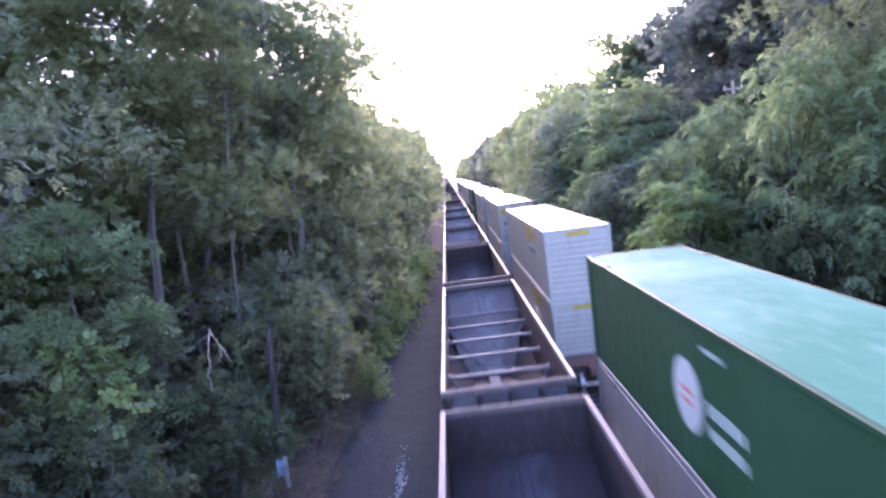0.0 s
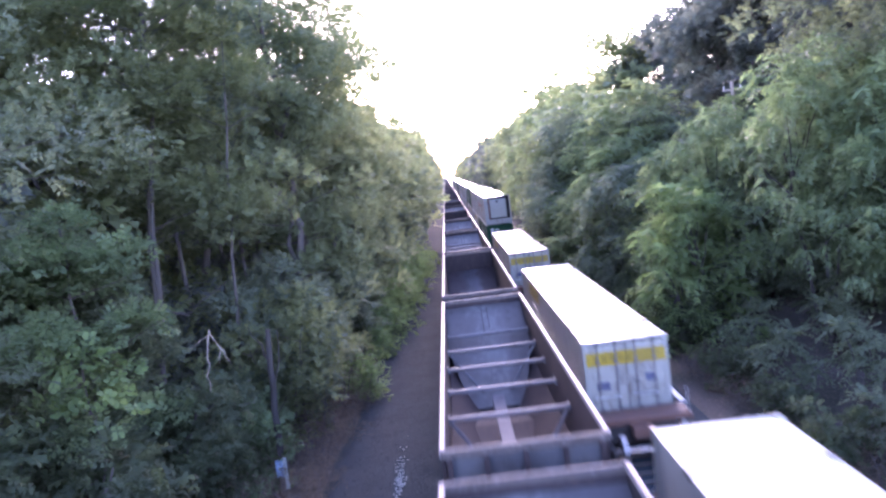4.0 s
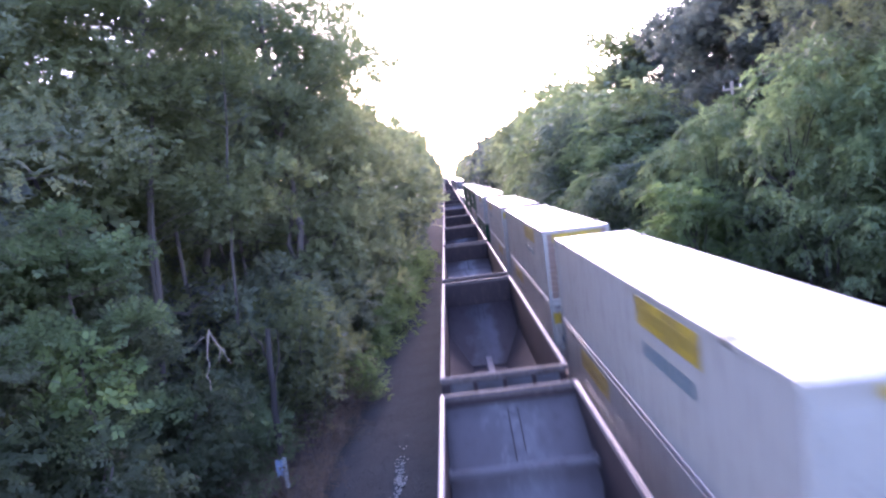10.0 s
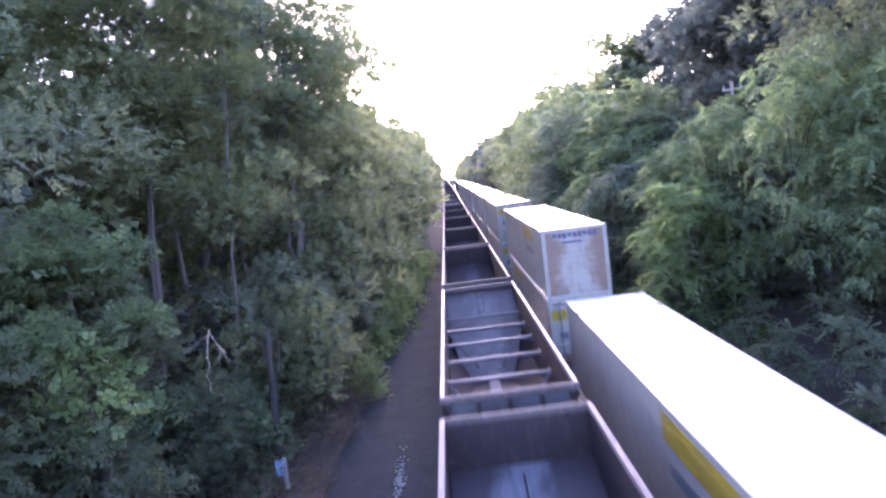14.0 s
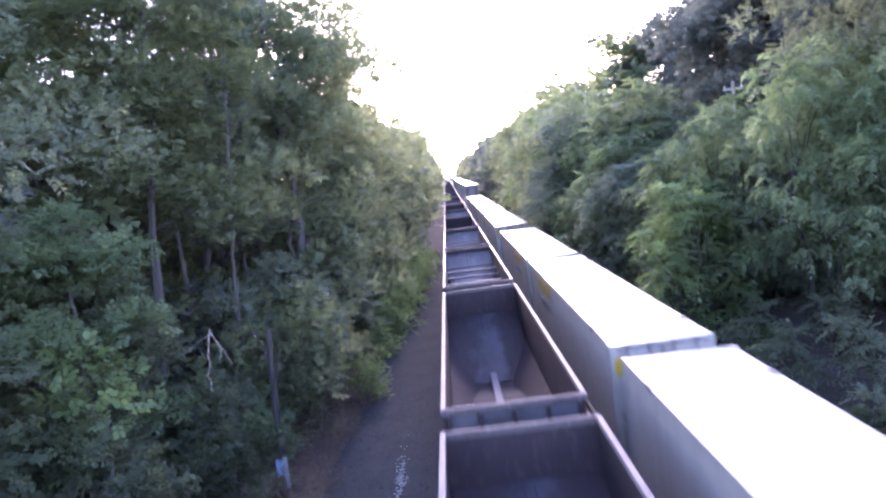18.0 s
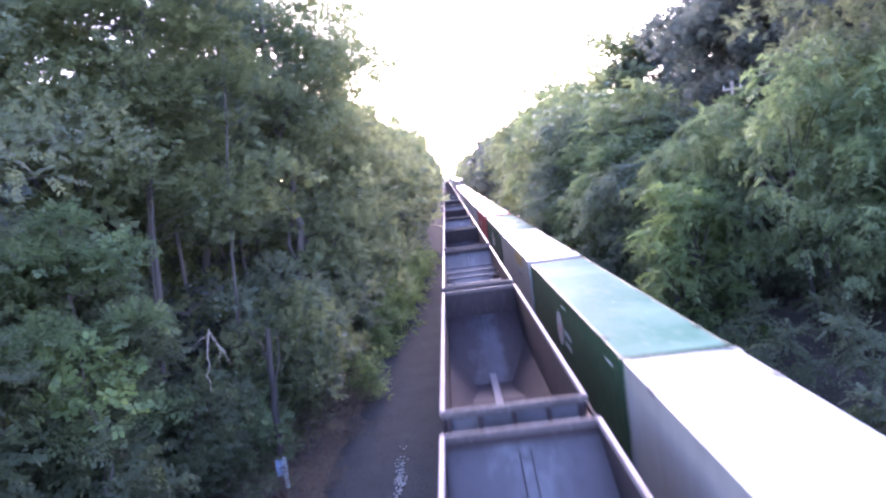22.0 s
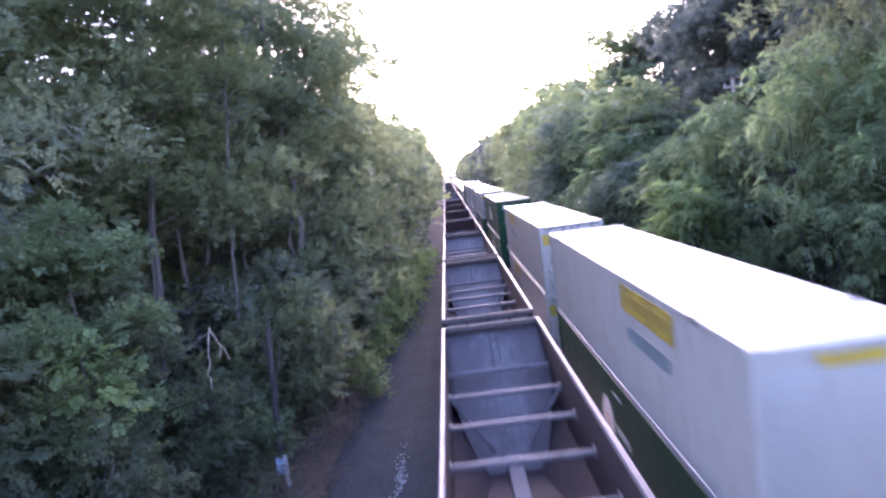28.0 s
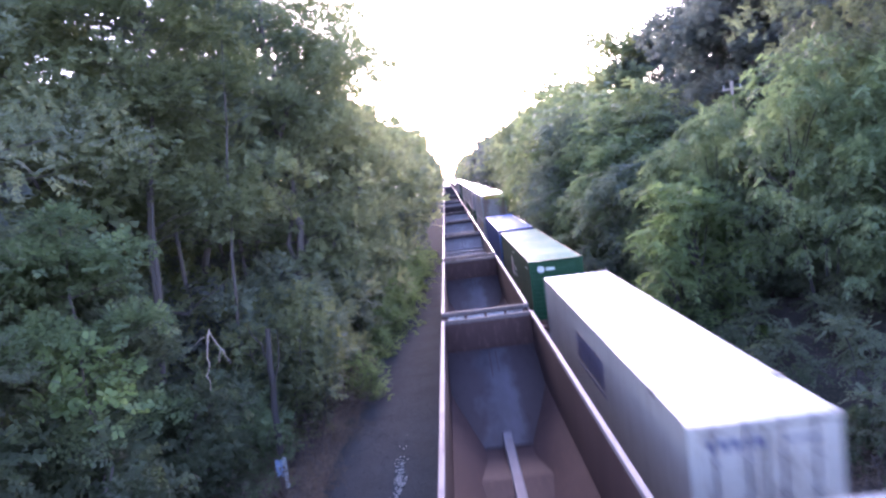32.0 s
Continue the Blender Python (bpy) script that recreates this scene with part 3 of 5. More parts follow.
        for x in (x0 + 0.28, x1 - 0.3):
            part("lock_rod", add_bm(rod_bm((x, -h - 0.02, 0.06), (x, -h - 0.02, CH - 0.04), 0.024), box_bm([(x - 0.06, x + 0.06, -h - 0.05, -h + 0.003, z, z + 0.07) for z in (0.05, 0.72, 1.5, 2.2, CH - 0.11)], 0.008)), BAR if door_mat != GREEN else GREEN, d)
        part("door_handle", box_bm([(x0 + 0.1, x1 - 0.25, -h - 0.05, -h - 0.025, 1.12, 1.16)]), GALV if door_mat != GREEN else GREEN_ROOF, d)
    part("door_gasket", box_bm([(-0.012, 0.012, -h - 0.012, -h + 0.01, 0.13, CH - 0.12), (-w + 0.14, w - 0.14, -h - 0.004, -h + 0.003, CH - 0.15, CH - 0.12)]), DARK_STEEL, box)
    part("door_header", box_bm([(-w + 0.14, w - 0.14, -h + 0.004, -h + 0.09, CH - 0.12, CH - 0.01)], 0.01), paint, box)
    part("door_sill", box_bm([(-w + 0.14, w - 0.14, -h + 0.004, -h + 0.09, 0, 0.13)], 0.01), paint, box)
    # livery
    X = w - 0.014
    if kind[0] == "w" or kind == "rusty":
        band = part("brand_band", box_bm([(X, X + 0.006, h - 6.4, h - 3.0, CH - 0.78, CH - 0.2)]), YELLOW, box, "yellow band")
        ink = part("band_lettering", box_bm(letters(rng, h - 6.1, h - 3.3, CH - 0.62, CH - 0.36, 9, X + 0.006, 0.004)), YELLOW_INK, box)
        word = part("side_lettering", box_bm(letters(rng, h - 6.1, h - 3.3, CH - 1.38, CH - 1.08, 8, X)), TEAL_INK, box, "teal lettering")
        for o in (band, ink, word):
            again(o, box).location.x = -2 * X - (0.016 if o == ink else 0.006)
        if kind != "wnoband":
            part("door_band", box_bm([(-w + 0.09, w - 0.09, -h - 0.008, -h + 0.004, CH - 0.78, CH - 0.36)]), YELLOW, box, "yellow band across the doors")
            part("door_band_lettering", box_bm([(x, x + 0.17, -h - 0.012, -h - 0.007, CH - 0.68, CH - 0.46) for x in (-1.0 + 0.25 * i for i in range(8))]), YELLOW_INK, box)
        if kind == "wold":
            part("nose_band", box_bm([(-0.95, 0.95, h - 0.01, h + 0.004, CH - 0.5, CH - 0.16)]), YELLOW, box, "faded yellow band")
        elif kind == "waged":
            part("nose_lettering", box_bm([(-0.9 + 0.2 * i, -0.75 + 0.2 * i, h - 0.01, h + 0.004, CH - 0.42 + 0.03 * (i % 3), CH - 0.2) for i in range(9)] + [(-0.3, 0.5, h - 0.01, h + 0.004, CH - 0.62, CH - 0.54)]), NAVY_INK, box, "faded grey lettering")
        else:
            part("nose_band", box_bm([(-0.45, 0.45, h - 0.01, h + 0.004, CH - 0.31, CH - 0.15)]), YELLOW, box, "small yellow band")
        part("door_lettering", box_bm([(-0.95, -0.55, -h - 0.004, -h + 0.006, 1.35, 1.6), (0.55, 0.85, -h - 0.004, -h + 0.006, 1.5, 1.75), (0.5, 0.9, -h - 0.004, -h + 0.006, 0.55, 0.7)]), NAVY_INK, box)
    if kind[0] == "g":
        bm = rod_bm((X, -h + 7.2, CH - 1.4), (X + 0.006, -h + 7.2, CH - 1.4), 0.62, sides=28)
        disc = part("round_emblem", bm, WHITE_INK, box, "round white emblem")
        dash = part("emblem_lettering", box_bm([(X + 0.006, X + 0.01, -h + 6.9, -h + 7.5, CH - 1.36, CH - 1.28), (X + 0.006, X + 0.01, -h + 6.95, -h + 7.45, CH - 1.55, CH - 1.47)]), RED_INK, box)
        words = part("side_lettering", box_bm(letters(rng, -h + 8.1, -h + 9.4, CH - 1.44, CH - 1.22, 6, X, 0.006, 0.4) + letters(rng, -h + 8.1, -h + 9.4, CH - 1.8, CH - 1.6, 7, X, 0.006, 0.4)), FADED_INK, box, "white lettering")
        code = part("small_lettering", box_bm(letters(rng, -h + 8.0, -h + 8.8, CH - 0.46, CH - 0.37, 9, X, 0.006, 0.45) + letters(rng, h - 1.7, h - 1.0, CH - 0.52, CH - 0.43, 6, X, 0.006, 0.45)), FADED_INK, box)
        for o in (disc, dash, words, code):
            mirror_y(o, box)
        part("door_emblem", rod_bm((-0.75, -h - 0.002, CH - 0.5), (-0.75, -h + 0.01, CH - 0.5), 0.18, sides=20), WHITE_INK, box)
        part("door_lettering", box_bm([(-0.5, -0.1, -h - 0.004, -h + 0.006, CH - 0.58, CH - 0.4), (0.3, 0.9, -h - 0.004, -h + 0.006, CH - 0.55, CH - 0.42), (0.45, 0.7, -h - 0.004, -h + 0.006, 1.38, 1.5), (0.4, 0.62, -h - 0.004, -h + 0.006, 0.82, 0.9), (-0.9, -0.76, -h - 0.004, -h + 0.006, 1.3, 1.4)]), FADED_INK, box)
        part("nose_emblem", rod_bm((0.75, h - 0.02, CH - 0.42), (0.75, h + 0.0, CH - 0.42), 0.17, sides=20), WHITE_INK, box)
        part("nose_lettering", box_bm([(0.1, 0.5, h - 0.02, h + 0.0, CH - 0.5, CH - 0.36), (-0.35, -0.05, h - 0.02, h + 0.0, CH - 1.06, CH - 0.99), (-0.15, 0.2, h - 0.02, h + 0.0, 0.6, 0.74)]), FADED_INK, box)
        if kind == "groof":
            bm = bmesh.new()
            bmesh.ops.create_circle(bm, cap_ends=True, segments=32, radius=1, matrix=Matrix.Translation((0, -0.25, CH + 0.0)) @ Matrix.Diagonal((0.85, 1.1, 1, 1)))
            part("roof_emblem", bm, ROOF_INK, box, "white oval roof emblem")
            part("roof_lettering", box_bm([(-0.35, 0.35, y, y + 0.2, CH + 0.001, CH + 0.006) for y in (-0.85, -0.5, 0.0, 0.35)]), RED_INK, box)
    if kind in ("navy", "navylow"):
        word = part("side_lettering", box_bm([(X, X + 0.006, -h + 6.3 + 0.72 * i, -h + 6.9 + 0.72 * i, CH - 1.5, CH - 0.7) for i in range(5)] + [(X, X + 0.006, -h + 6.3, -h + 9.9, CH - 1.72, CH - 1.62)]), NAVY_INK, box, "large navy lettering")
        mirror_y(word, box)
        part("door_lettering", box_bm([(-0.98 + 0.2 * i, -0.82 + 0.2 * i, -h - 0.006, -h + 0.006, CH - 0.48, CH - 0.3) for i in range(5)] + [(0.35 + 0.1 * i, 0.42 + 0.1 * i, -h - 0.006, -h + 0.006, CH - 0.46, CH - 0.38) for i in range(6)]), NAVY_INK, box)
    if kind == "reefer":
        word = part("side_lettering", box_bm(letters(rng, -4.2, 1.2, 1.55, 1.95, 10, X)), BROWN_INK, box, "red-brown lettering")
        badge = part("side_badge", box_bm([(X, X + 0.006, 2.3, 3.0, 1.1, 2.2), (X, X + 0.006, 2.15, 3.15, 1.6, 1.9)]), RUST, box)
        for o in (word, badge):
            mirror_y(o, box)
    if kind in ("red", "blue"):
        disc = part("round_emblem", rod_bm((X, -h + 6.6, CH - 1.3), (X + 0.006, -h + 6.6, CH - 1.3), 0.42, sides=24), WHITE_INK if kind == "red" else BLUE, box)
        # stencilled marks
        marks = part("side_lettering", box_bm(letters(rng, -h + 1.2, -h + 2.2, CH - 1.0, CH - 0.9, 8, X) + letters(rng, -h + 1.2, -h + 1.9, CH - 1.3, CH - 1.22, 6, X)), FADED_INK, box)
        for o in (disc, marks):
            mirror_y(o, box)
        part("door_emblem", rod_bm((-0.4, -h - 0.002, CH - 0.42), (-0.4, -h + 0.01, CH - 0.42), 0.22, sides=20), WHITE_INK, box)
        if kind == "blue":
            part("roof_lettering", box_bm([(-0.35, 0.1, y, y + 0.7, CH + 0.0, CH + 0.006) for y in (5.0, -3.6)]), FADED_INK, box)
    return box


def make_well_car(m):
    car = thing("well_car", m, "rusty low-slung well car carrying stacked containers", "rail car", "well cars of the intermodal train")
    for s in (-1, 1):
        part("side_sill", box_bm([(s * 1.5 - 0.06, s * 1.5 + 0.06, -8.4, 8.4, 0.35, 1.15), (s * 1.5 - 0.1, s * 1.5 + 0.1, -8.4, 8.4, 1.1, 1.2)], 0.01), GALV, car, "grey side sill")
    part("well_floor", box_bm([(-1.45, 1.45, y - 0.25, y + 0.25, 0.24, 0.32) for y in (-7.8, -4, 0, 4, 7.8)]), RUST, car)
    for s in (-1, 1):
        part("end_platform", box_bm([(-1.5, 1.5, min(s * 8.4, s * 9.2), max(s * 8.4, s * 9.2), 0.95, 1.15), (-0.3, 0.3, min(s * 8.4, s * 9.45), max(s * 8.4, s * 9.45), 0.6, 0.95)], 0.02), RUST, car)
        part("grab_rail", rod_bm((1.4, s * 9.15, 1.15), (1.4, s * 9.15, 1.9), 0.02, sides=6), GALV, car)
    add_trucks(car, 8.95, 0.9)
    return car


def make_spine_car(m):
    car = thing("spine_car", m, "rusty spine car carrying a single container", "rail car", "spine cars of the intermodal train")
    part("spine_beam", box_bm([(-0.32, 0.32, -8.7, 8.7, 0.62, 1.12), (-0.42, 0.42, -8.7, 8.7, 1.08, 1.13)], 0.015), RUST, car)
    arm = None
    for y in (-7.9, -6.1, 6.1, 7.9):
        if arm is None:
            arm = part("side_arm", box_bm([(-1.35, 1.35, -0.14, 0.14, 0.98, 1.2)], 0.02), RUST, car)
            arm.location.y = y
        else:
            again(arm, car).location.y = y
    rail = part("side_stringer", box_bm([(1.32, 1.42, -8.5, 8.5, 1.0, 1.1)], 0.01), RUST, car)
    mirror_y(rail, car)
    p = part("end_platform", box_bm([(-1.3, 1.3, -9.0, -8.3, 1.0, 1.1), (-0.15, 0.15, -9.4, -9.0, 0.72, 0.98)], 0.02), RUST, car)
    mirror_y(p, car)
    add_trucks(car, 7.6, 0.7)
    return car


# far end of each box at the start, single on a spine car (s), single in a well (w) or stacked (h), upper and lower box, and which end trails (n nose, d doors)
CONSIST = [
    (232.0, "h", "white", "white", "nd"), (213.1, "h", "white", "green", "dd"), (190.0, "h", "green", "white", "dd"), (171.0, "h", "white", "white", "dn"),
    (152.0, "h", "white", "white", "nd"), (129.0, "h", "white", "green", "dd"), (110.0, "h", "green", "green", "dd"), (87.0, "h", "white", "white", "nd"), (64.6, "h", "white", "white", "dn"),
    (41.9, "h", "white", "white", "nn"), (17.85, "h", "green", "white", "dn"), (-0.85, "h", "white", "white", "dn"), (-19.25, "h", "reefer", "green", "nn"),
    (-42.1, "w", "rusty", "", "d"), (-65.2, "w", "white", "", "d"), (-88.2, "w", "white", "", "n"),
    (-110.1, "h", "green", "green", "nn"), (-133.2, "h", "groof", "green", "dd"), (-152.1, "h", "green", "white", "nn"), (-171.3, "h", "white", "green", "nd"),
    (-194.1, "h", "white", "white", "dn"), (-213.2, "h", "wold", "white", "nd"), (-232.1, "h", "wnoband", "white", "nd"), (-255.2, "h", "wold2", "white", "nn"),
    (-274.4, "h", "white", "white", "dd"), (-293.75, "h", "white", "white", "dd"), (-316.5, "h", "waged", "white", "nd"),
    (-337.0, "s", "white", "", "n"), (-355.3, "s", "white", "", "n"), (-374.2, "s", "white", "", "d"), (-393.0, "s", "white", "", "d"), (-413.7, "s", "white", "", "n"),
    (-430.6, "s", "white", "", "d"), (-447.9, "s", "white", "", "n"), (-465.7, "s", "white", "", "d"), (-483.5, "s", "red", "", "d"), (-501.5, "s", "groof", "", "d"),
    (-518.3, "s", "white", "", "n"), (-535.4, "s", "green", "", "d"), (-551.8, "s", "white", "", "n"),
    (-572.8, "h", "groof", "green", "dd"), (-591.5, "h", "white", "white", "dd"), (-610.5, "h", "white", "white", "dd"), (-633.3, "h", "white", "green", "dd"),
    (-656.6, "h", "green", "green", "dd"), (-679.2, "h", "white", "white", "dd"), (-698.0, "h", "white", "green", "nd"), (-717.0, "h", "navy", "green", "dd"), (-740.2, "h", "wold", "white", "nn"),
    (-760.6, "s", "blue", "", "d"), (-778.6, "s", "green", "", "n"), (-799.6, "s", "navylow", "", "d"), (-818.5, "s", "white", "", "d"),
]
LABELS = {"waged": "aged white container, rusty slatted nose with faded lettering", "white": "white steel container with yellow band and teal lettering", "wold": "aged white container with rusty slatted nose, yellow bands", "wold2": "white container with rust-streaked nose and yellow bands",
          "wnoband": "white container with slatted nose and side band", "green": "dark green container with round white emblem", "groof": "dark green container with emblems on side and roof",
          "rusty": "white container with a rust-stained roof", "reefer": "white refrigerated container with black-framed cooling unit", "red": "plain red steel container with faded markings",
          "blue": "bright blue steel container with small markings", "navy": "grey-white container with large navy lettering, rusty doors", "navylow": "white container with large navy lettering"}
SPEEDS = (25.19, 25.39, 25.78, 25.97, 25.98, 25.92, 25.91, 26.04, 26.08)
BOXES, BOX_PRINT, CARRIERS, CARRIER_PRINT = [], {}, [], {}


def stack_way(t):
    """Distance run by the container train: its speed at every fourth second, joined by straight lines."""
    way, k = 0.0, 0
    while t > 4 and k < 7:
        way, t, k = way + 2 * (SPEEDS[k] + SPEEDS[k + 1]), t - 4, k + 1
    return way + SPEEDS[k] * t + (SPEEDS[k + 1] - SPEEDS[k]) * t * t / 8


def place_box(kind, y, z, end):
    m = pose(TRACK, y, z, 0, 0, 180 if end == "n" else 0)
    if kind in BOX_PRINT:
        ob = copy_thing(BOX_PRINT[kind], m)
    else:
        ob = BOX_PRINT[kind] = make_container(kind, m, LABELS[kind])
    BOXES.append((ob, y, z, 180 if end == "n" else 0))


for far, sort, upper, lower, ends in CONSIST:
    y = far - CL / 2
    if sort == "h":
        place_box(upper, y, 6.128 - CH, ends[0])
        place_box(lower, y, 6.128 - 2 * CH - 0.006, ends[1])
    else:
        place_box(upper, y, (4.12 if sort == "s" else 6.128 - CH - 0.006) - CH, ends[0])
    sort = "s" if sort == "s" else "h"
    m = pose(TRACK, y, 0)
    if sort in CARRIER_PRINT:
        c = copy_thing(CARRIER_PRINT[sort], m)
    else:
        c = CARRIER_PRINT[sort] = make_well_car(m) if sort == "h" else make_spine_car(m)
    CARRIERS.append((c, y))


# ---- trees and shrubs ----
def leaf_mesh(name, sprigs, mat, leaflets=6, length=0.42, leaf=0.15, slim=0.5, seed=0, corners=4, loose=0.55, droop=0.0):
    """Sprays of leaves: each sprig (x, y, z, outward x, y, z) bears pairs of small folded leaves along its stem."""
    rng = np.random.default_rng(seed)
    s = np.asarray(sprigs, float)
    p, out = s[:, :3], s[:, 3:]
    k = len(s)
    a = out + rng.normal(0, loose, (k, 3)) + np.array([0, 0, -0.12])
    a /= np.linalg.norm(a, axis=1)[:, None]
    up = np.array([0, 0, 1.0]) + rng.normal(0, 0.82 * loose, (k, 3))
    b = np.cross(a, up)
    b /= np.linalg.norm(b, axis=1)[:, None] + 1e-9
    c = np.cross(b, a)
    verts = np.empty((k, leaflets, 4, 3))
    size = leaf * rng.uniform(0.75, 1.25, (k, 1))
    for j in range(leaflets):
        side = 1 if j % 2 else -1
        along = (j // 2 + 0.5) / (leaflets / 2)
        base = p + a * (along * length * rng.uniform(0.8, 1.15, (k, 1)))
        base[:, 2] -= droop * length * along * along
        d = a * 0.55 + b * (side * 0.8) - c * rng.uniform(0.0, 0.45, (k, 1))
        d /= np.linalg.norm(d, axis=1)[:, None]
        wv = np.cross(d, c)
        wv /= np.linalg.norm(wv, axis=1)[:, None] + 1e-9
        fold = c * (size * 0.12)
        verts[:, j, 0] = base
        verts[:, j, 1] = base + d * size * 0.5 + wv * size * slim * 0.5 + fold
        verts[:, j, 2] = base + d * size
        verts[:, j, 3] = base + d * size * 0.5 - wv * size * slim * 0.5 + fold
    if corners == 3:
        verts[:, :, 0] += (verts[:, :, 1] - verts[:, :, 2]) * 0.3
        verts = np.ascontiguousarray(verts[:, :, (0, 2, 3)])
    n = k * leaflets
    me = bpy.data.meshes.new(name)
    me.vertices.add(n * corners)
    me.vertices.foreach_set("co", verts.reshape(-1))
    me.loops.add(n * corners)
    me.loops.foreach_set("vertex_index", np.arange(n * corners, dtype=np.int32))
    me.polygons.add(n)
    me.polygons.foreach_set("loop_start", np.arange(0, n * corners, corners, dtype=np.int32))
    me.update(calc_edges=True)
    me.materials.append(mat)
    return me


def limb_mesh(name, limbs, mat):
    """Tapered, gently bent limbs: lists of (x, y, z, radius)."""
    verts, faces = [], []
    for limb in limbs:
        start = len(verts)
        sides = 7 if limb[0][3] > 0.08 else 4
        for i, (x, y, z, r) in enumerate(limb):
            q = limb[min(i + 1, len(limb) - 1)]
            o = limb[max(i - 1, 0)]
            d = Vector((q[0] - o[0], q[1] - o[1], q[2] - o[2])).normalized()
            u = d.orthogonal().normalized()
            v = d.cross(u)
            for k in range(sides):
                w = 2 * math.pi * k / sides
                e = Vector((x, y, z)) + (u * math.cos(w) + v * math.sin(w)) * r * (1 + 0.12 * math.sin(3 * w + i))
                verts.append(tuple(e))
        for i in range(len(limb) - 1):
            for k in range(sides):
                a, b = start + i * sides + k, start + i * sides + (k + 1) % sides
                faces.append((a, b, b + sides, a + sides))
    return raw_mesh(name, verts, faces, mat, True)


def bend(rng, a, b, r0, r1, steps=6, sway=0.12):
    """Points of a limb from a to b that wanders a little."""
    a, b = Vector(a), Vector(b)
    ln = (b - a).length
    pts = []
    for i in range(steps + 1):
        f = i / steps
        wob = math.sin(f * math.pi) * sway * ln
        p = a.lerp(b, f) + Vector((rng.uniform(-1, 1), rng.uniform(-1, 1), rng.uniform(-0.5, 0.5))) * wob * 0.5
        pts.append((p.x, p.y, p.z, r0 + (r1 - r0) * f ** 0.8))
    return pts


def tree_parts(seed, height, clear, spread, sprigs, leaf, mat, style="tall", leaflets=6, slim=0.5, length=0.42, corners=4, girth=1.0, tuft=1.0, wander=0.06, lean=None):
    """Trunk with limbs, and a crown of clumps round the limb ends. clear: height of the lowest limb; spread: crown radius."""
    rng = random.Random(seed)
    limbs, clumps = [], []
    r0 = (0.012 * height + 0.04) * girth
    lean = lean or (rng.uniform(-0.05, 0.05) * height, rng.uniform(-0.05, 0.05) * height)
    topv = (lean[0], lean[1], height * 0.93)
    stems = 1 if style == "tall" else rng.randint(3, 5)
    for s in range(stems):
        if style == "tall":
            foot, tip, r = (0, 0, -0.3), topv, r0
        else:
            a = 6.28 * s / stems + rng.uniform(-0.4, 0.4)
            foot = (0.25 * math.cos(a), 0.25 * math.sin(a), -0.3)
            tip = (spread * 0.6 * math.cos(a), spread * 0.6 * math.sin(a), height * rng.uniform(0.7, 0.92))
            r = 0.5 * r0
        trunk = bend(rng, foot, tip, r, 0.02, 10, wander)
        limbs.append(trunk)
        count = int((height - clear) * (1.5 if style == "tall" else 1.3)) + 4
        for i in range(count):
            f = clear / height + (1 - clear / height) * (i + rng.random()) / count
            p = trunk[min(len(trunk) - 1, int(f * 10))]
            a = i * 2.4 + rng.uniform(-0.5, 0.5)
            g = (f - clear / height) / (1 - clear / height)
            reach = spread * (math.sin(math.pi * (0.18 + 0.75 * g)) ** 0.7) * rng.uniform(0.55, 1.1) * (1 if style == "tall" else 0.65)
            e = (p[0] + reach * math.cos(a), p[1] + reach * math.sin(a), p[2] + reach * rng.uniform(0.05, 0.55))
            limbs.append(bend(rng, p[:3], e, max(0.018, p[3] * 0.32), 0.01, 3, 0.15))
            for f2, rr in ((1.0, 0.34), (0.7, 0.28), (0.42, 0.2)):
                if rng.random() < 0.85:
                    c = Vector(p[:3]).lerp(Vector(e), f2) + Vector((rng.gauss(0, 0.4), rng.gauss(0, 0.4), rng.gauss(0, 0.35)))
                    clumps.append((c, max(0.5 * tuft, spread * tuft * rr * rng.uniform(0.7, 1.25))))
        clumps.append((Vector(tip), spread * 0.3))
    total = sum(r * r for _, r in clumps)
    npr = np.random.default_rng(seed)
    rows = []
    for c, r in clumps:
        k = max(8, int(sprigs * r * r / total))
        d = npr.normal(0, 1, (k, 3))
        d /= np.linalg.norm(d, axis=1)[:, None]
        d[:, 2] = np.where(d[:, 2] < -0.3, -d[:, 2] * 0.6, d[:, 2])
        rad = r * npr.uniform(0.45, 1.05, (k, 1)) ** 0.6
        pos = np.array(c) + d * rad * np.array([1, 1, 0.72])
        rows.append(np.hstack([pos, d]))
    rows = np.vstack(rows)
    rows = rows[rows[:, 2] > 0.1]
    return limb_mesh("trunk", limbs, BARK), leaf_mesh("crown", rows, mat, leaflets, length, leaf, slim, seed, corners)


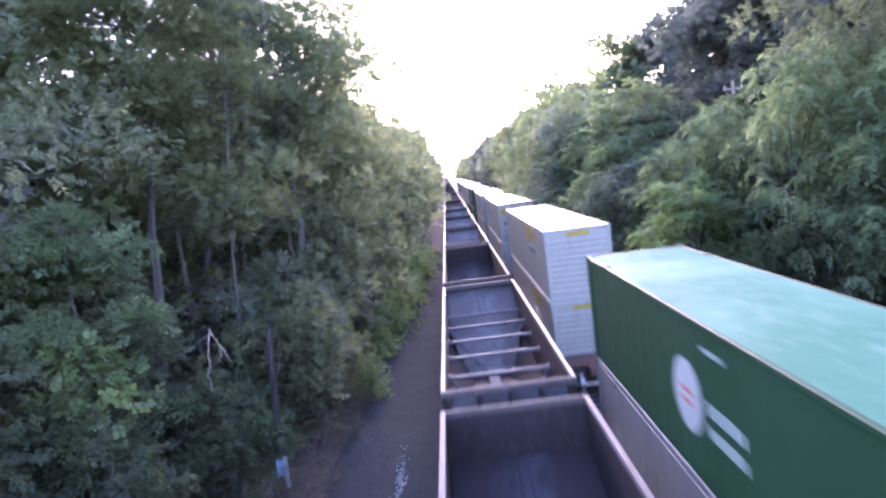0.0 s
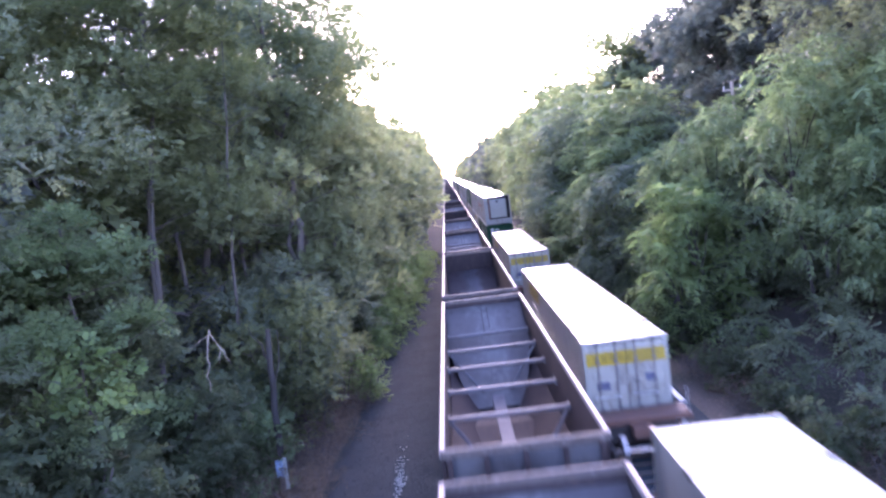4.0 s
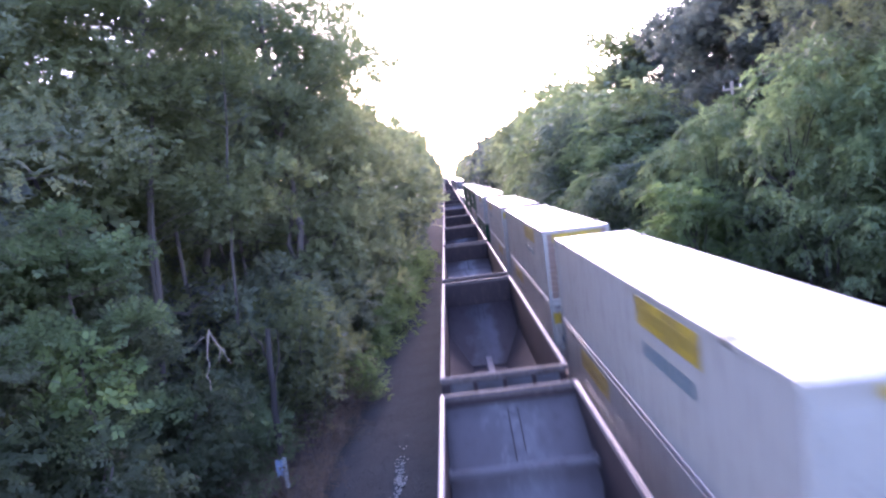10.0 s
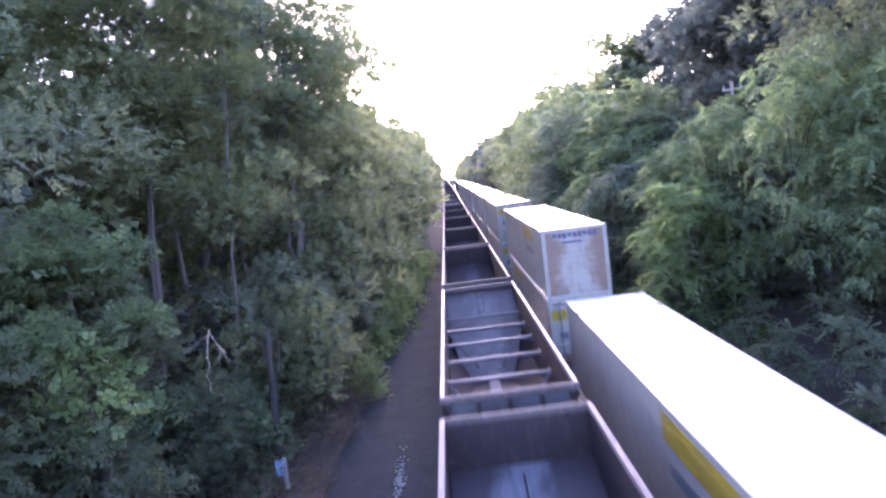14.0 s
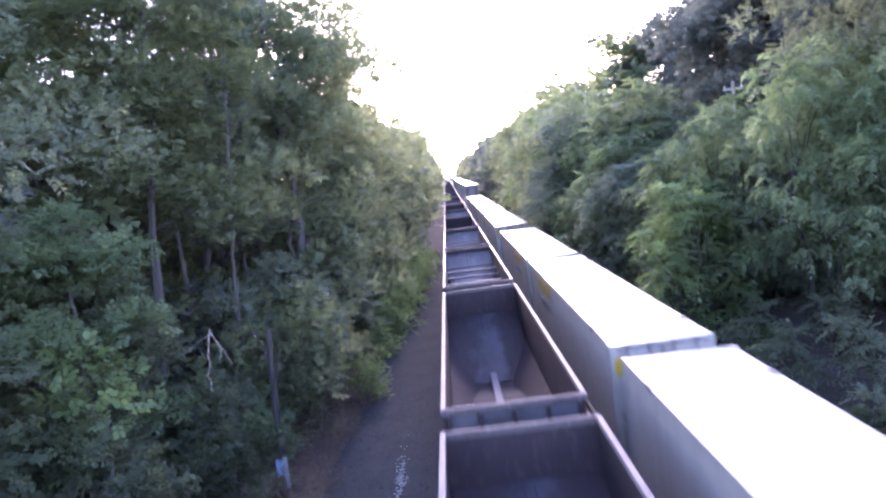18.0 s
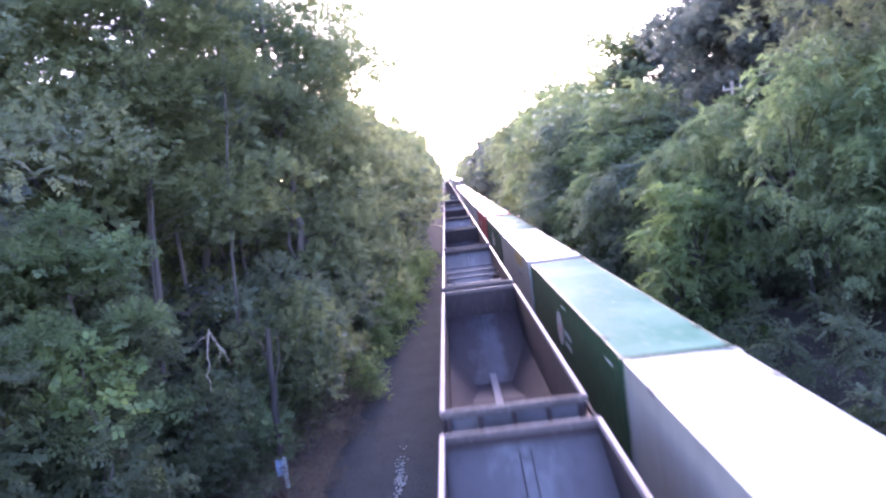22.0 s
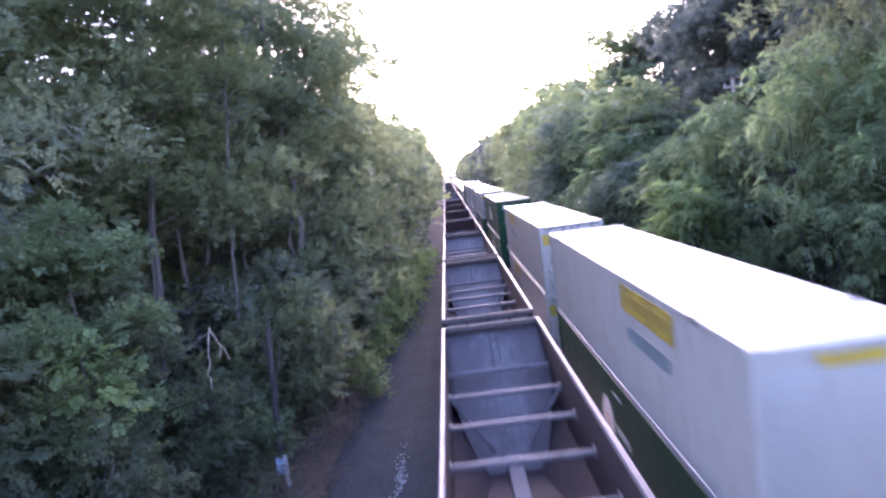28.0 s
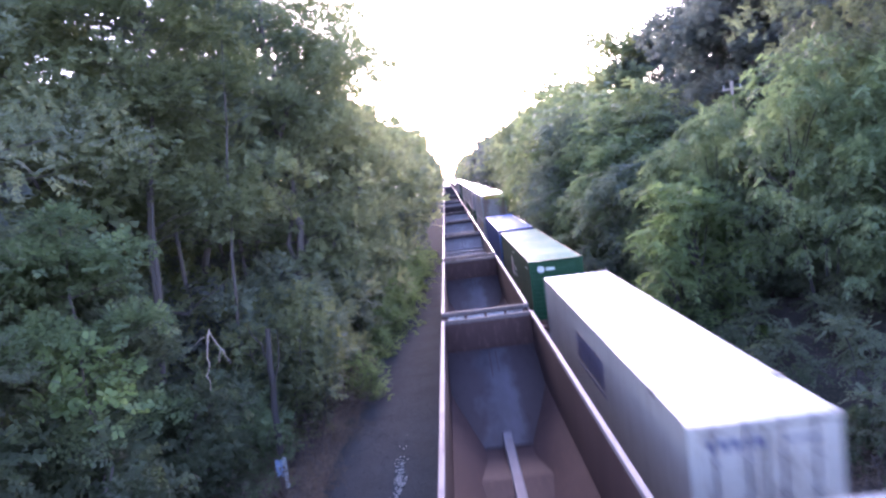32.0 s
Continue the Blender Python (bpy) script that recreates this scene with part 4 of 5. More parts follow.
def frond_tree(seed, height, spread, lobes, mat, clear=1.0, lobe=0.42, tips=13, length=0.8, leaf=0.17, pairs=7, stems=4, thick=0.09):
    """Sumac or tree of heaven: forked stems that end in flattened domes, each a rosette of arching, feathered fronds."""
    rng = random.Random(seed)
    npr = np.random.default_rng(seed)
    limbs, rows, hubs = [], [], []
    for s in range(stems):
        a = 6.28 * s / stems + rng.uniform(-0.5, 0.5)
        hub = (spread * 0.3 * math.cos(a), spread * 0.3 * math.sin(a), clear + (height - clear) * rng.uniform(0.2, 0.45))
        limbs.append(bend(rng, (0.04 * math.cos(a), 0.04 * math.sin(a), -0.4), hub, thick, thick * 0.6, 6, 0.08))
        hubs.append(Vector(hub))
    for i in range(lobes):
        g = (i + rng.uniform(0.2, 0.8)) / lobes
        r = spread * lobe * rng.uniform(0.75, 1.2)
        out = spread * 0.8 * math.sqrt(max(0.0, 1 - g ** 2.2)) * rng.uniform(0.75, 1.1)
        if i % 4 == 3:
            out *= 0.4
        a = i * 2.4 + rng.uniform(-0.4, 0.4)
        c = Vector((out * math.cos(a), out * math.sin(a), clear + (height - clear - 0.75 * r) * g))
        hub = min(hubs, key=lambda h: (h - c).length)
        limbs.append(bend(rng, hub, c, thick * 0.5, 0.02, 5, 0.1))
        for k in range(tips):
            d = Vector((rng.gauss(0, 1), rng.gauss(0, 1), abs(rng.gauss(0.2, 0.7)))).normalized()
            p = c + Vector((d.x * r, d.y * r, d.z * r * 0.8))
            turn = math.atan2(d.y, d.x)
            for j in range(6):
                w = turn + (j - 2.5) * (0.55 + 0.5 * d.z) + rng.uniform(-0.25, 0.25)
                rows.append((p.x, p.y, p.z, math.cos(w), math.sin(w), 0.45 * d.z - 0.06))
    rows = np.array(rows)
    return limb_mesh("trunk", limbs, DARK_BARK), leaf_mesh("crown", rows, mat, 2 * pairs, length, leaf, 0.56, seed, 3, 0.34, 0.32)


def plant(meshes, name, x, y, size, turn, label, category, group, squash=1.0, sink=0.1):
    ob = thing(name, pose(x, y, ground_height(x, y) - sink, 0, 0, turn), label, category, group)
    ob.scale = (size, size, size * squash)
    for nm, me in zip(("trunk", "crown"), meshes):
        o = new(nm, me)
        o.parent = ob
    return ob


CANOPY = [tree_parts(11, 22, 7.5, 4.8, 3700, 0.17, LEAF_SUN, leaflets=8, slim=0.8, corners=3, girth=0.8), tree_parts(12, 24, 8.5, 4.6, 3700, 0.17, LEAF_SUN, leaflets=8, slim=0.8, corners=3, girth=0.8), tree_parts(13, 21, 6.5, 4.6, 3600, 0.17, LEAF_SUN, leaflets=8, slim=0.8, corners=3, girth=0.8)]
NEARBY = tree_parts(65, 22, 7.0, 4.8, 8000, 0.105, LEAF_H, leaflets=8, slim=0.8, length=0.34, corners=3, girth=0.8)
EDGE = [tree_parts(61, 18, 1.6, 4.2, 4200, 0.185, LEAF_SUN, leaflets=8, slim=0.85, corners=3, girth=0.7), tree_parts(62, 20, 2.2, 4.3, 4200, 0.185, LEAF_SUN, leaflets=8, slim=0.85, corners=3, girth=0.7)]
LEANING = tree_parts(81, 23, 11.0, 3.8, 3400, 0.15, LEAF_A, leaflets=8, slim=0.8, corners=3, girth=0.42, wander=0.012, lean=(2.5, 0.3))
SAPLING = tree_parts(85, 6.7, 5.2, 0.9, 150, 0.17, LEAF_E, leaflets=6, slim=0.7, length=0.35, girth=0.3)
FORKED = tree_parts(82, 16, 9.5, 2.3, 1500, 0.15, LEAF_A, leaflets=8, slim=0.8, corners=3, girth=0.4, wander=0.012, lean=(1.5, 0.2))
UNDERSTOREY = [tree_parts(83, 11, 4.6, 2.6, 2600, 0.17, LEAF_C, leaflets=6, slim=0.6, length=0.4, girth=0.5), tree_parts(84, 10, 4.2, 2.5, 2500, 0.17, LEAF_H, leaflets=6, slim=0.6, length=0.4, girth=0.5)]
SLENDER = [tree_parts(15, 23, 12.5, 3.6, 3000, 0.16, LEAF_A, leaflets=8, slim=0.8, corners=3, girth=0.42, wander=0.025), tree_parts(16, 21, 11.5, 3.4, 3000, 0.16, LEAF_B, leaflets=8, slim=0.8, corners=3, girth=0.42, wander=0.025)]
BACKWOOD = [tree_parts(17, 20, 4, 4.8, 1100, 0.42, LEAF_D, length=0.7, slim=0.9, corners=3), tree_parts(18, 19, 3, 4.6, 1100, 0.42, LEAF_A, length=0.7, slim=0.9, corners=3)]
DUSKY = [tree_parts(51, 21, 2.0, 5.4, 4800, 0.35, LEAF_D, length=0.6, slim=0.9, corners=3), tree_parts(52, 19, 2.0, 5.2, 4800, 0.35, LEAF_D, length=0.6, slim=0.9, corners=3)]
OVERHEAD = tree_parts(55, 21, 8.5, 5.0, 5200, 0.14, LEAF_H, leaflets=8, slim=0.85, corners=3, girth=0.8)
SHRUB = [tree_parts(21, 5.5, 0.5, 2.4, 2200, 0.155, LEAF_H, "bush", 8, 0.85, 0.4, 3, 0.7, 0.7), tree_parts(22, 6.5, 0.6, 2.6, 2200, 0.185, LEAF_B, "bush", 8, 0.85, 0.46, 3, 0.7, 0.7), tree_parts(23, 4.0, 0.3, 2.1, 2000, 0.135, LEAF_SHADE, "bush", 8, 0.85, 0.36, 3, 0.7, 0.7), tree_parts(24, 5.0, 0.4, 2.3, 2200, 0.165, LEAF_C, "bush", 8, 0.8, 0.38, 3, 0.7, 0.7), tree_parts(28, 5.2, 0.4, 2.3, 1900, 0.2, LEAF_B, "bush", 7, 0.95, 0.42, 3, 0.7, 0.7)]
LOWSHRUB = tree_parts(37, 5.6, 0.5, 2.3, 2900, 0.13, LEAF_A, "bush", 8, 0.8, 0.4, 3, 0.7, 0.7)
YELLOWISH = tree_parts(25, 2.6, 0.2, 1.5, 1300, 0.12, LEAF_E, "bush", 8, 0.7, 0.3, 3, 0.6)
DRYBRUSH = tree_parts(29, 1.8, 0.1, 1.2, 420, 0.07, LEAF_DRY, "bush", 6, 0.5, 0.4, 3, 0.6)
THICKET = [tree_parts(26, 6.5, 0.5, 2.8, 1100, 0.26, LEAF_D, "bush", length=0.5, slim=0.9, corners=3), tree_parts(27, 6.0, 0.5, 2.6, 1100, 0.26, LEAF_A, "bush", length=0.5, slim=0.9, corners=3)]
SUMAC = [frond_tree(31, 8.5, 3.6, 20, LEAF_F, 0.8, 0.4, 13, 0.9, 0.27, 5), frond_tree(32, 7.5, 3.3, 19, LEAF_C, 0.6, 0.4, 13, 0.9, 0.27, 5), frond_tree(33, 7.0, 3.2, 18, LEAF_B, 0.4, 0.4, 13, 0.9, 0.27, 5)]
SUMAC_NEAR = [frond_tree(34, 8.5, 3.6, 24, LEAF_C, 1.8, 0.38, 15, 0.75, 0.2, 6, 3), frond_tree(35, 7.5, 3.3, 22, LEAF_F, 0.8, 0.38, 15, 0.75, 0.2, 6), frond_tree(36, 7.0, 3.2, 20, LEAF_H, 0.6, 0.38, 15, 0.75, 0.2, 6), frond_tree(38, 7.0, 2.2, 19, LEAF_E, 0.4, 0.42, 15, 0.65, 0.18, 6)]
FERNY = frond_tree(39, 2.2, 1.0, 5, LEAF_H, 0.5, 0.3, 4, 0.6, 0.15, 7, 3, 0.03)
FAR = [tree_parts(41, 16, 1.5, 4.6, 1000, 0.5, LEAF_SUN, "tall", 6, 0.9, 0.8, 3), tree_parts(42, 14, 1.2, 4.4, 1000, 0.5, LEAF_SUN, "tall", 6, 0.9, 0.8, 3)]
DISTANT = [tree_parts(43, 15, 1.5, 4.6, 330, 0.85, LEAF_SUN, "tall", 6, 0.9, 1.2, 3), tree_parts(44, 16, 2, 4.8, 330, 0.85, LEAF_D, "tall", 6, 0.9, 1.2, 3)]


def row_of(kinds, name, label, category, group, spots, sizes, seed, squash=(0.9, 1.15)):
    rng = random.Random(seed)
    for i, (x, y) in enumerate(spots):
        plant(kinds[rng.randrange(len(kinds))], name, x, y, rng.uniform(*sizes), rng.uniform(0, 360), label, category, group, rng.uniform(*squash))


def jitter(rng, x, ys, dx, dy):
    return [(x + rng.uniform(-dx, dx), y + rng.uniform(-dy, dy)) for y in ys]


rng = random.Random(5)
# the wood beside the nearer track
row_of(CANOPY, "broadleaf_tree", "tall green broadleaf tree with wide crown", "tree", "trees of the wood", [(-15.2, 17.5), (-13.5, 33), (-13, 42), (-7.3, 46), (-8.6, 33)], (1.0, 1.1), 1)
plant(CANOPY[0], "broadleaf_tree", -9.5, 38.5, 1.3, 200, "tall green broadleaf tree with wide crown", "tree", "trees of the wood")
plant(NEARBY, "broadleaf_tree", -12.6, 12.0, 1.0, 20, "tall green broadleaf tree with wide crown", "tree", "trees of the wood")
row_of(EDGE, "broadleaf_tree", "leafy broadleaf tree, green down to the ground", "tree", "trees of the wood", [(-9.0, 33.5), (-8.0, 40.5), (-8.2, 46.5), (-8.3, 53), (-8.4, 60)], (0.95, 1.08), 14)
plant(LEANING, "broadleaf_tree", -11.9, 22.5, 1.0, 0, "slender leaning broadleaf tree with bare grey trunk", "tree", "trees of the wood", sink=0.0)
plant(LEANING, "broadleaf_tree", -12.3, 23.0, 0.92, 12, "slender leaning broadleaf tree with bare grey trunk", "tree", "trees of the wood", sink=0.0)
plant(SAPLING, "broadleaf_tree", -9.5, 15.0, 1.0, 40, "slim sapling with a tuft of bright yellow-green leaves", "tree", "trees of the wood", sink=0.0)
plant(FORKED, "broadleaf_tree", -9.6, 24.0, 1.0, 0, "slender leaning broadleaf tree with bare grey trunk", "tree", "trees of the wood", sink=0.0)
row_of(SLENDER, "broadleaf_tree", "slender broadleaf tree with bare grey trunk", "tree", "trees of the wood", [(-12.2, 28.0), (-15.5, 24), (-14, 37), (-17.5, 33), (-11.5, 34)], (1.0, 1.2), 9)
for k, x, y, z, a in ((0, -10.6, 16.6, 0.9, 30), (1, -10.9, 19.0, 0.84, 140), (1, -12.6, 18.6, 0.95, 250)):
    plant(UNDERSTOREY[k], "broadleaf_tree", x, y, z, a, "young understorey tree with large fresh leaves", "tree", "trees of the wood")
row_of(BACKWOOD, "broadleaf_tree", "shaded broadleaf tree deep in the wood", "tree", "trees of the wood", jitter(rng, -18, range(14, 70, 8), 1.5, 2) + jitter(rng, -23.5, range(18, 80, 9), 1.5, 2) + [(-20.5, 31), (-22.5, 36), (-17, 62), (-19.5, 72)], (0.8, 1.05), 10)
row_of(SHRUB, "shrub", "dense leafy green shrub at the wood's edge", "shrub", "undergrowth", jitter(rng, -9.6, range(20, 25, 3), 0.4, 0.8) + jitter(rng, -8.3, range(25, 36, 3), 0.4, 0.8) + jitter(rng, -7.6, range(36, 52, 3), 0.4, 0.8), (0.7, 0.98), 2)
for k, x, y, z, a in ((2, -10.5, 14.0, 1.3, 20), (1, -9.1, 13.3, 0.58, 200), (2, -8.9, 17.6, 0.85, 80), (2, -10.1, 17.8, 1.2, 150), (0, -9.3, 20.4, 0.7, 310), (2, -12.0, 14.8, 1.3, 60), (3, -8.1, 20.0, 0.62, 220)):
    plant(SHRUB[k], "shrub", x, y, z, a, "dense leafy green shrub at the wood's edge", "shrub", "undergrowth")
plant(SHRUB[2], "shrub", -9.7, 21.6, 1.0, 70, "dense shaded green shrub at the wood's edge", "shrub", "undergrowth")
for x, y, s, a in ((-8.1, 24.3, 1.1, 30), (-7.6, 28.3, 1.0, 140)):
    plant(LOWSHRUB, "shrub", x, y, s, a, "pale leafy shrub with hanging sprays", "shrub", "undergrowth")
for x, y, s in ((-6.6, 18.3, 0.8), (-7.2, 20.6, 0.9), (-6.4, 22.3, 0.7), (-7.0, 24.2, 1.0), (-6.2, 26.5, 0.7), (-6.6, 28, 0.9), (-6.0, 31, 0.7), (-7.4, 16.4, 0.9), (-5.9, 20.5, 0.5), (-5.7, 24.0, 0.6), (-6.2, 19.2, 0.6), (-5.5, 27.0, 0.5)):
    plant(DRYBRUSH, "dry_brush", x, y, s, 50 * y, "dry brown brush at the edge of the ballast", "brush", "undergrowth")
row_of(THICKET, "shrub", "shaded thicket of leafy undergrowth", "shrub", "undergrowth", jitter(rng, -7.6, range(53, 72, 4), 0.5, 0.8) + jitter(rng, -13.2, range(22, 66, 5), 1, 1) + jitter(rng, -11.8, range(36, 46, 5), 0.8, 1) + jitter(rng, -17, range(16, 66, 11), 1, 1) + jitter(rng, -10.4, range(48, 66, 4), 0.8, 1), (0.85, 1.15), 12)
for x, y, s in ((-5.5, 28.4, 0.7), (-5.4, 38.5, 0.8), (-5.3, 41.5, 0.9), (-5.2, 44.7, 1.0), (-5.0, 49.5, 1.1), (-4.9, 54, 1.2), (-4.9, 69, 1.2), (-5.5, 35, 0.6), (-4.9, 62, 1.1)):
    plant(YELLOWISH, "shrub", x, y, s, 40 * y, "small yellow-green shrub beside the ballast", "shrub", "undergrowth")
row_of(DISTANT, "broadleaf_tree", "shaded broadleaf tree deep in the wood", "tree", "trees of the wood", jitter(rng, -31, range(18, 150, 11), 2, 2) + jitter(rng, -40, range(24, 120, 19), 3, 3), (0.95, 1.2), 41)
# bank beyond the container train
# x, y, height of its top, girth against height, kind; near ones first
for x, y, top, wide, k in ((13.4, 26.0, 12.3, 0.62, 0), (15.2, 23.5, 11.4, 0.7, 0), (12.0, 32.2, 10.6, 0.62, 0), (17.2, 27.5, 12.4, 0.8, 0), (9.4, 29.6, 7.6, 0.95, 3), (11.0, 35.0, 8.9, 0.8, 1), (14.5, 21.5, 9.4, 0.7, 0), (17.5, 21.0, 10.5, 0.8, 2)):
    high = (top - ground_height(x, y)) / (8.5, 7.5, 7.0, 7.0)[k]
    plant(SUMAC_NEAR[k], "sumac", x, y, high * wide, 77 * x + 31 * y, "bright green sumac with tiers of arching fronds", "sumac", "thicket on the bank", 1 / wide)
for x, y, top, wide, k in ((13.2, 38.5, 9.6, 0.9, 1), (12.6, 48, 13.5, 1.0, 0), (11.9, 56, 14.0, 0.95, 2), (11.6, 65, 15.5, 0.9, 0), (11.4, 43.5, 10.4, 0.9, 1), (9.8, 40, 8.7, 0.75, 2), (9.3, 46.5, 7.4, 0.8, 0),
                           (10.4, 53, 9.2, 1.0, 1), (10.5, 60, 10, 1.0, 2), (15.9, 36.5, 11.3, 0.8, 1), (16.4, 33.0, 10.2, 1.0, 2), (17.5, 43, 10.6, 0.9, 0), (19.5, 31.0, 11.6, 1.0, 2), (13.9, 45, 11.8, 0.8, 2), (13.8, 54, 13.8, 0.9, 1)):
    high = (top - ground_height(x, y)) / (8.5, 7.5, 7.0)[k]
    plant(SUMAC[k], "sumac", x, y, high * wide, 77 * x + 31 * y, "green sumac thicket on the bank", "sumac", "thicket on the bank", 1 / wide)
row_of([FERNY], "fern_shrub", "thin pale-green sapling with a few feathery fronds", "shrub", "undergrowth", [(9.9, 17.2), (11.2, 20.2), (9.9, 22.4), (12.6, 19.0), (12.4, 23.6), (10.4, 25.4), (13.6, 25.0), (11.0, 16.0), (14.2, 27.5)], (0.6, 1.25), 33)
row_of([SHRUB[2]], "shrub", "low shaded shrub at the foot of the bank", "shrub", "undergrowth", [(9.4, 29.6), (8.9, 33.5), (9.0, 36.5), (9.2, 43), (9.0, 50)], (0.6, 0.85), 3)
row_of([SHRUB[2]], "shrub", "small shaded shrub beside the farther track", "shrub", "undergrowth", [(8.6, 17.2), (8.9, 20.6), (8.7, 24.3), (9.3, 14.0), (10.4, 18.0)], (0.36, 0.5), 37)
row_of([DRYBRUSH], "dry_brush", "dry brown brush at the foot of the bank", "brush", "undergrowth", [(8.2, 15.5), (8.1, 18.8), (8.3, 22.4), (8.2, 26), (9.6, 16.2)], (0.5, 0.8), 38)
row_of([SHRUB[0], SHRUB[4]], "shrub", "leafy shrub in the shade on the bank", "shrub", "undergrowth", [(12.6, 31.5), (14.8, 31.2), (16.6, 29.6), (17.5, 25.5), (13.2, 34.5), (15.8, 25.8)], (0.6, 0.85), 35)
row_of(THICKET, "shrub", "low shaded shrub at the foot of the bank", "shrub", "undergrowth", jitter(rng, 9.0, range(52, 76, 5), 0.5, 0.8) + jitter(rng, 17.5, range(26, 70, 6), 1, 1), (0.5, 0.8), 13)
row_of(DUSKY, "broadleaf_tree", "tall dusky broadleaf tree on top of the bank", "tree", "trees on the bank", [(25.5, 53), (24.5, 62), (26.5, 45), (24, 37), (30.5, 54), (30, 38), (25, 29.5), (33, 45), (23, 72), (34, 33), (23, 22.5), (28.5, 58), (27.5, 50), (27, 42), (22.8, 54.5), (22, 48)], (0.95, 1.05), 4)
row_of(BACKWOOD, "broadleaf_tree", "smaller shaded broadleaf tree on the bank", "tree", "trees on the bank", [(20.5, 57), (19.5, 64), (21, 37.5)], (0.6, 0.66), 16)
for x, y, s in ((20, 60, 1.8), (23, 66, 1.9), (22, 73, 1.9), (18.5, 71, 1.7), (25, 60, 2.0), (26.5, 69, 2.1), (21.5, 51, 1.7), (24, 45, 1.8)):
    plant(THICKET[int(x) % 2], "shrub", x, y, s, 61 * y, "tall shaded thicket below the bank's trees", "shrub", "thicket on the bank")
plant(OVERHEAD, "broadleaf_tree", 17.5, 25.5, 1.0, 40, "tall green broadleaf tree on the bank", "tree", "trees on the bank")
# both sides farther along the line
for x, seed, tall in ((-8.8, 6, 1.17), (12.4, 7, 1.0)):
    row_of(FAR, "broadleaf_tree", "green tree lining the tracks", "tree", "trees along the line", jitter(rng, x, range(66, 150, 6), 0.8, 1.5), (0.85 * tall, 1.05 * tall), seed)
    row_of(DISTANT, "broadleaf_tree", "distant green tree lining the tracks", "tree", "trees along the line", jitter(rng, x, (*range(150, 330, 8), *range(332, 620, 18)), 0.8, 2), (0.85 * tall, 1.05 * tall), seed + 20)
    row_of(DISTANT, "broadleaf_tree", "distant green tree lining the tracks", "tree", "trees along the line", jitter(rng, x * 1.5, range(76, 330, 17), 1.2, 3), (1.0, 1.2), seed + 30)

    # unseen trees behind the camera, added to close the cutting and dim container ends
    row_of(DISTANT, "broadleaf_tree", "green tree lining the tracks", "tree", "trees along the line", jitter(rng, x * 1.12, range(-76, -4, 18), 0.8, 2), (0.95, 1.15), seed + 50)


